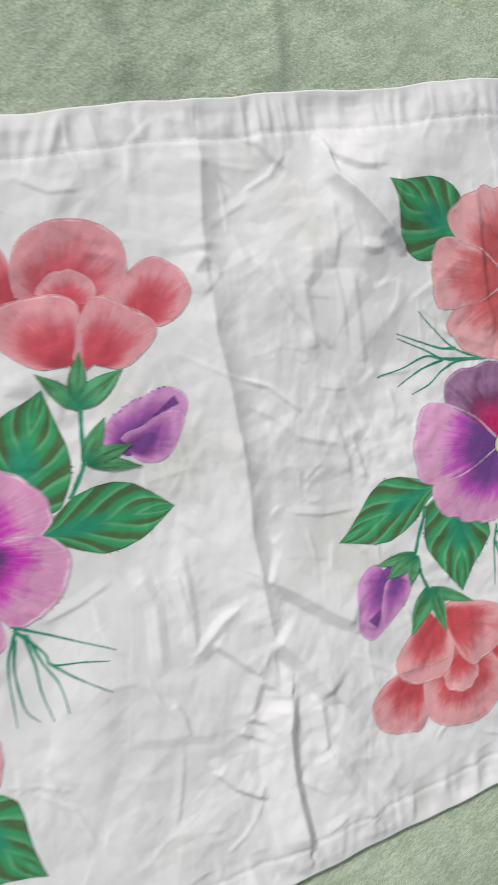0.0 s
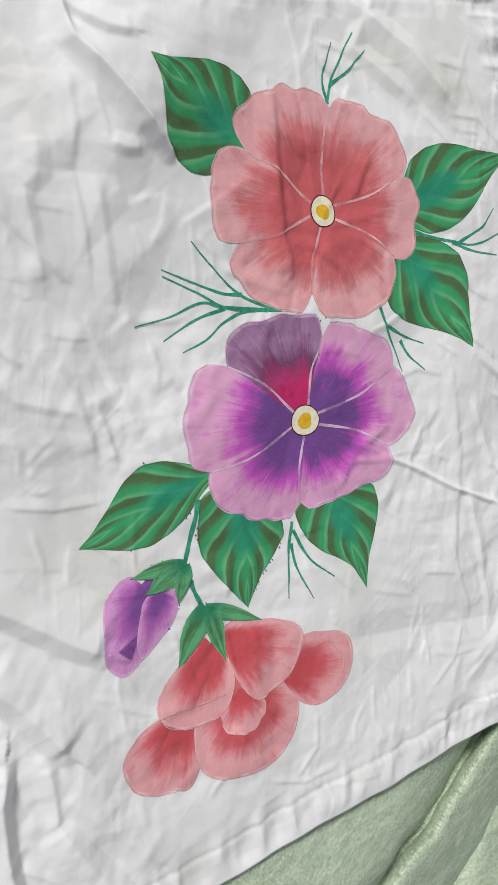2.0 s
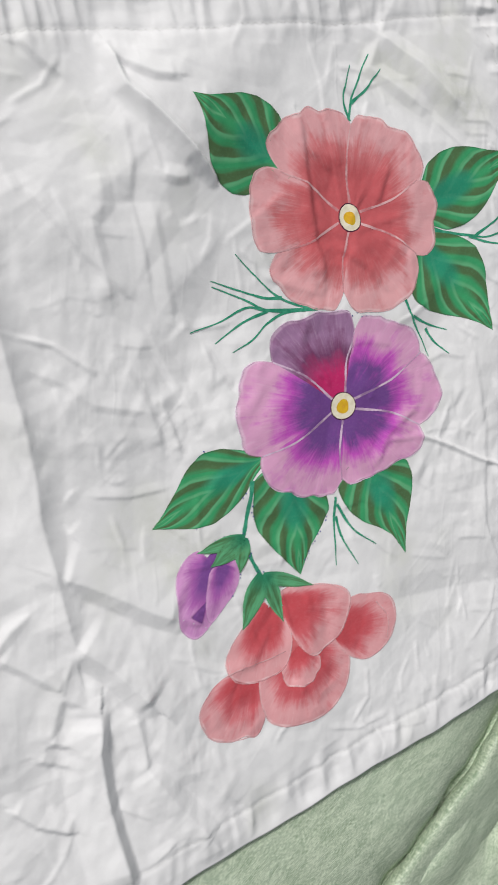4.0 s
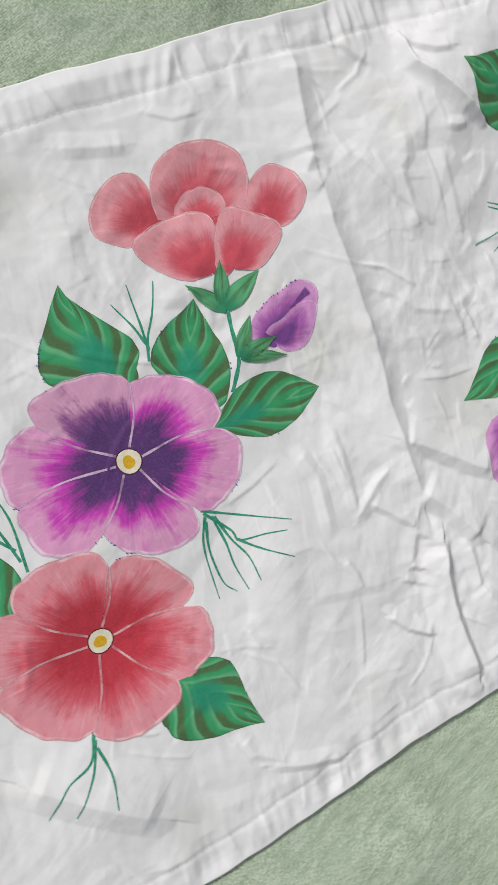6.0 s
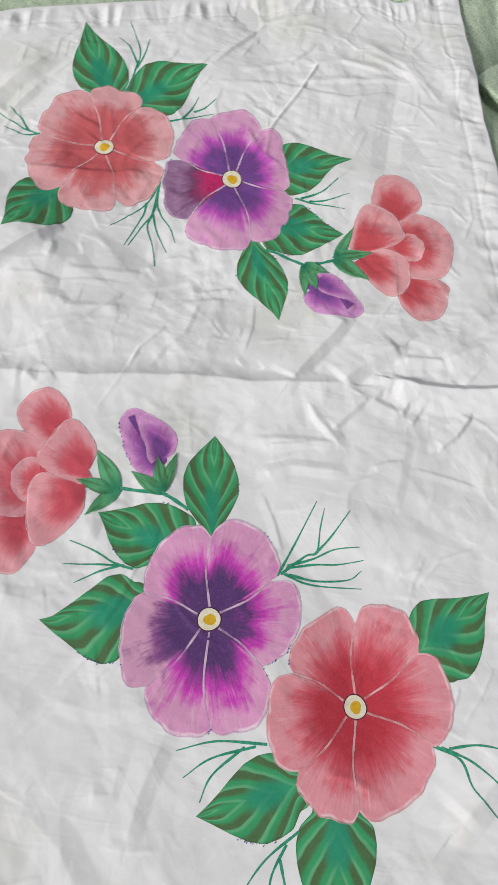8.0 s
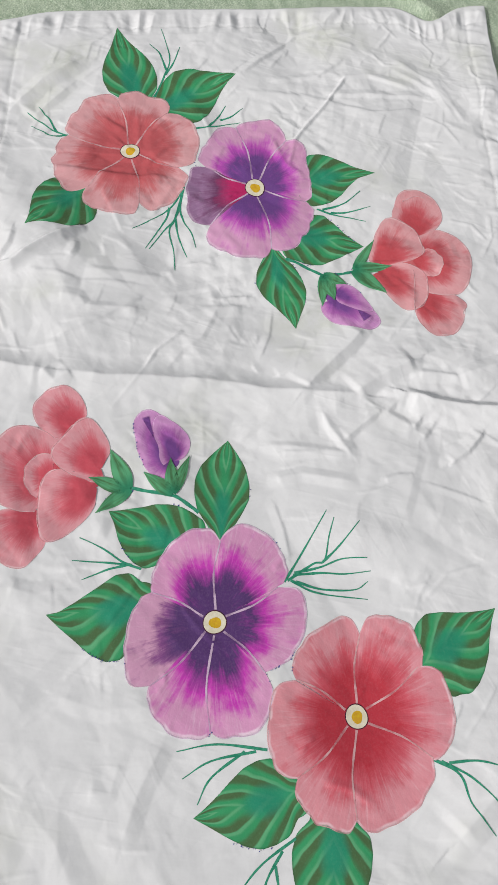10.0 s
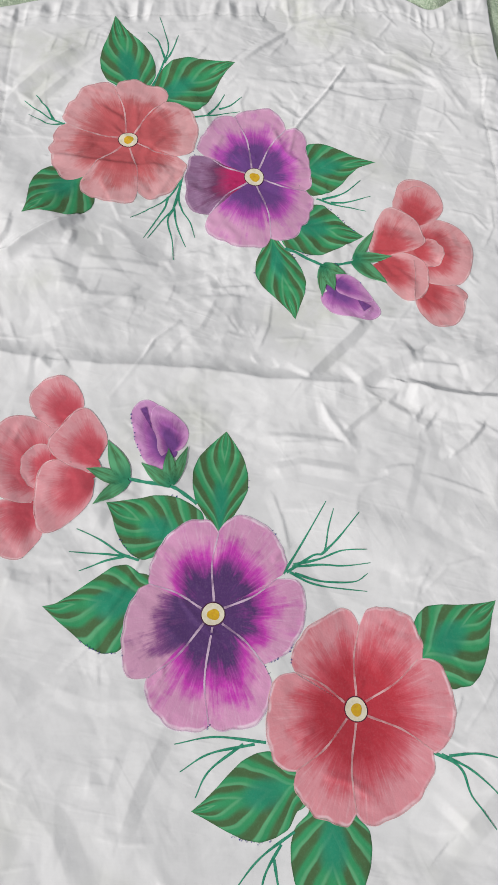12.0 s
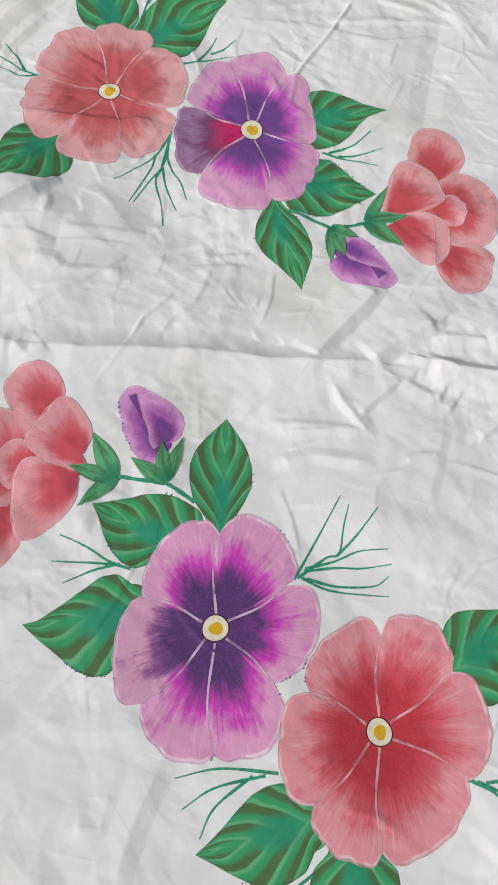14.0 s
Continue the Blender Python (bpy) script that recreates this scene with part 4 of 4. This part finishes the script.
flower("red_flower", A_RED, [DUSTY], PALE_ROSE, (6.7, 7.8, 10), "painted dusty red six-petalled flower with cream centre")
flower("purple_flower", A_PURPLE, [GREY_LILAC, LILAC, LILAC, LILAC, LILAC, LILAC], PALE_LILAC, (8.4, 7.4, 0), "painted lilac and purple flower with cream centre")
flower("red_flower", B_RED, [RED], PALE_ROSE, (7.2, 7.2, 0), "painted crimson six-petalled flower with cream centre")
flower("purple_flower", B_PURPLE, [VIOLET, VIOLET, VIOLET, VIOLET, VIOLET, MAUVE], PALE_LILAC, (7.2, 7.2, 0), "painted violet and magenta flower with cream centre")
bell("bell_flower", A_BELL, (0.0702, -0.1223), CORAL, "painted coral red flower seen from the side")
for line in (((0.0223, -0.1269), (0.0300, -0.1272), (0.0457, -0.1293), (0.0607, -0.1293)), ((0.1286, -0.1250), (0.1346, -0.1376), (0.1318, -0.1505))):
    ribbon("brush_line", line, 1.0, 0.5, PALE_ROSE, COVER, 0.62, "pale rose brush line on a petal")
bell("bell_flower", B_BELL, (-0.1243, 0.1304), ROSE, "painted crimson flower seen from the side")
bud(BUD_A, FOLD_A, "painted lilac flower bud")
bud(BUD_B, FOLD_B, "painted lilac flower bud")

sepal(0.0521, -0.0557, 0.0218, -0.0537, 4.5)
sepal(0.0511, -0.0562, 0.0276, -0.0639, 6.5)
sepal(0.0515, -0.0555, 0.0443, -0.0743, 5.5)
sepal(0.0580, -0.0801, 0.0379, -0.1067, 7.5)
sepal(0.0597, -0.0816, 0.0644, -0.1126, 5.5)
sepal(0.0579, -0.0810, 0.0896, -0.0994, 4.5)
sepal(-0.1342, 0.0862, -0.1539, 0.1087, 5.5)
sepal(-0.1354, 0.0896, -0.1280, 0.1150, 5.5)
sepal(-0.1345, 0.0874, -0.1071, 0.1013, 7.0)
sepal(-0.1380, 0.0572, -0.1226, 0.0780, 5.5)
sepal(-0.1380, 0.0572, -0.1104, 0.0596, 5.5)
sepal(-0.1380, 0.0572, -0.1073, 0.0461, 4.5)

dots((0.0285, -0.0490), (0.0384, -0.0510), (0.0484, -0.0539))
dots((0.0249, -0.0414), (0.0317, -0.0446))
dots((0.0592, -0.0287), (0.0556, -0.0451), (0.0550, -0.0685))
dots((0.0550, -0.0685), (0.0613, -0.0834), (0.0803, -0.0928))
dots((0.0803, -0.0928), (0.0839, -0.0960))
dots((0.0451, -0.0747), (0.0352, -0.0830))
dots((0.1105, -0.0647), (0.0975, -0.0737), (0.0872, -0.0827))
dots((0.1467, 0.0472), (0.1622, 0.0446))
dots((0.0360, -0.0014), (0.0411, -0.0005))
dots((-0.1514, 0.1056), (-0.1370, 0.0948), (-0.1348, 0.0821))
dots((-0.2449, 0.1120), (-0.2519, 0.0930))
dots((-0.1724, 0.0916), (-0.1871, 0.0810))
dots((-0.1222, 0.0771), (-0.1008, 0.0841), (-0.0857, 0.0867))
dots((-0.2617, -0.0078), (-0.2525, -0.0174))
dots((-0.1451, 0.0535), (-0.1354, 0.0624))
dots((-0.1363, 0.0027), (-0.1304, 0.0020))
dots((-0.2422, -0.0231), (-0.2547, -0.0191), (-0.2577, -0.0071))
dots((-0.3601, 0.0197), (-0.3574, -0.0100))
dots((-0.2517, 0.0857), (-0.2473, 0.1067))
dots((-0.2941, 0.0306), (-0.2921, 0.0289))
dots((-0.1730, -0.0190), (-0.1673, -0.0114))


def build_spots():
    verts, faces = [], []
    edge = np.concatenate(OUTLINES)
    for x, y, r in INK_SPOTS:
        d = np.hypot(edge[:, 0] - x, edge[:, 1] - y)
        i = int(d.argmin())
        if d[i] > 0.02:
            continue
        # the tracing runs along the painted outline
        x, y = edge[i] + ((x - edge[i, 0]) * 0.12 + random.gauss(0, 0.0004), (y - edge[i, 1]) * 0.12 + random.gauss(0, 0.0004))
        n = len(verts)
        z = float(height_at(x, y, PAINT_HEIGHTS)) + 0.00045
        for i in range(6):
            verts.append((x + r * math.cos(i * math.pi / 3), y + r * 0.8 * math.sin(i * math.pi / 3), z))
        faces.append(tuple(range(n, n + 6)))
    tagged(mesh_object("ink_dots", verts, faces, INK, None, COVER, "tiny blue tracing dots"), kind="stuff")


build_spots()


def build_stitches():
    verts, faces = [], []

    def run(path):
        for (ax, ay), (bx, by) in path:
            dx, dy = bx - ax, by - ay
            ll = math.hypot(dx, dy)
            ox, oy = -dy / ll * 0.00013, dx / ll * 0.00013
            pts = np.array([(ax + ox, ay + oy), (ax - ox, ay - oy), ((ax + bx) / 2 - ox, (ay + by) / 2 - oy), (bx - ox, by - oy), (bx + ox, by + oy), ((ax + bx) / 2 + ox, (ay + by) / 2 + oy)])
            z = height_at(pts[:, 0], pts[:, 1]) + np.array([0.0, 0.0, 0.00004, 0.0, 0.0, 0.00004]) + 0.00012
            n = len(verts)
            verts.extend(np.concatenate([pts, z[:, None]], 1).tolist())
            faces.extend([(n, n + 1, n + 2, n + 5), (n + 5, n + 2, n + 3, n + 4)])

    def seam_of(edge, lo, hi, sign, across):
        s = lo
        path = []
        while s < hi:
            e = s + 0.0021
            zig = 0.0006 if len(path) % 2 else -0.0006
            a, b = float(edge(np.array(s))) + sign * (0.0212 + zig), float(edge(np.array(e))) + sign * (0.0212 - zig)
            path.append(((a, s), (b, e)) if across else ((s, a), (e, b)))
            s += 0.0024
        run(path)

    seam_of(top_edge, -0.35, 0.28, -1, False)
    seam_of(low_edge, -0.39, 0.32, 1, False)
    seam_of(right_edge, -0.20, 0.20, -1, True)
    tagged(mesh_object("stitching", verts, faces, THREAD, None, COVER, "white machine stitching along the hems"), kind="stuff")


build_stitches()
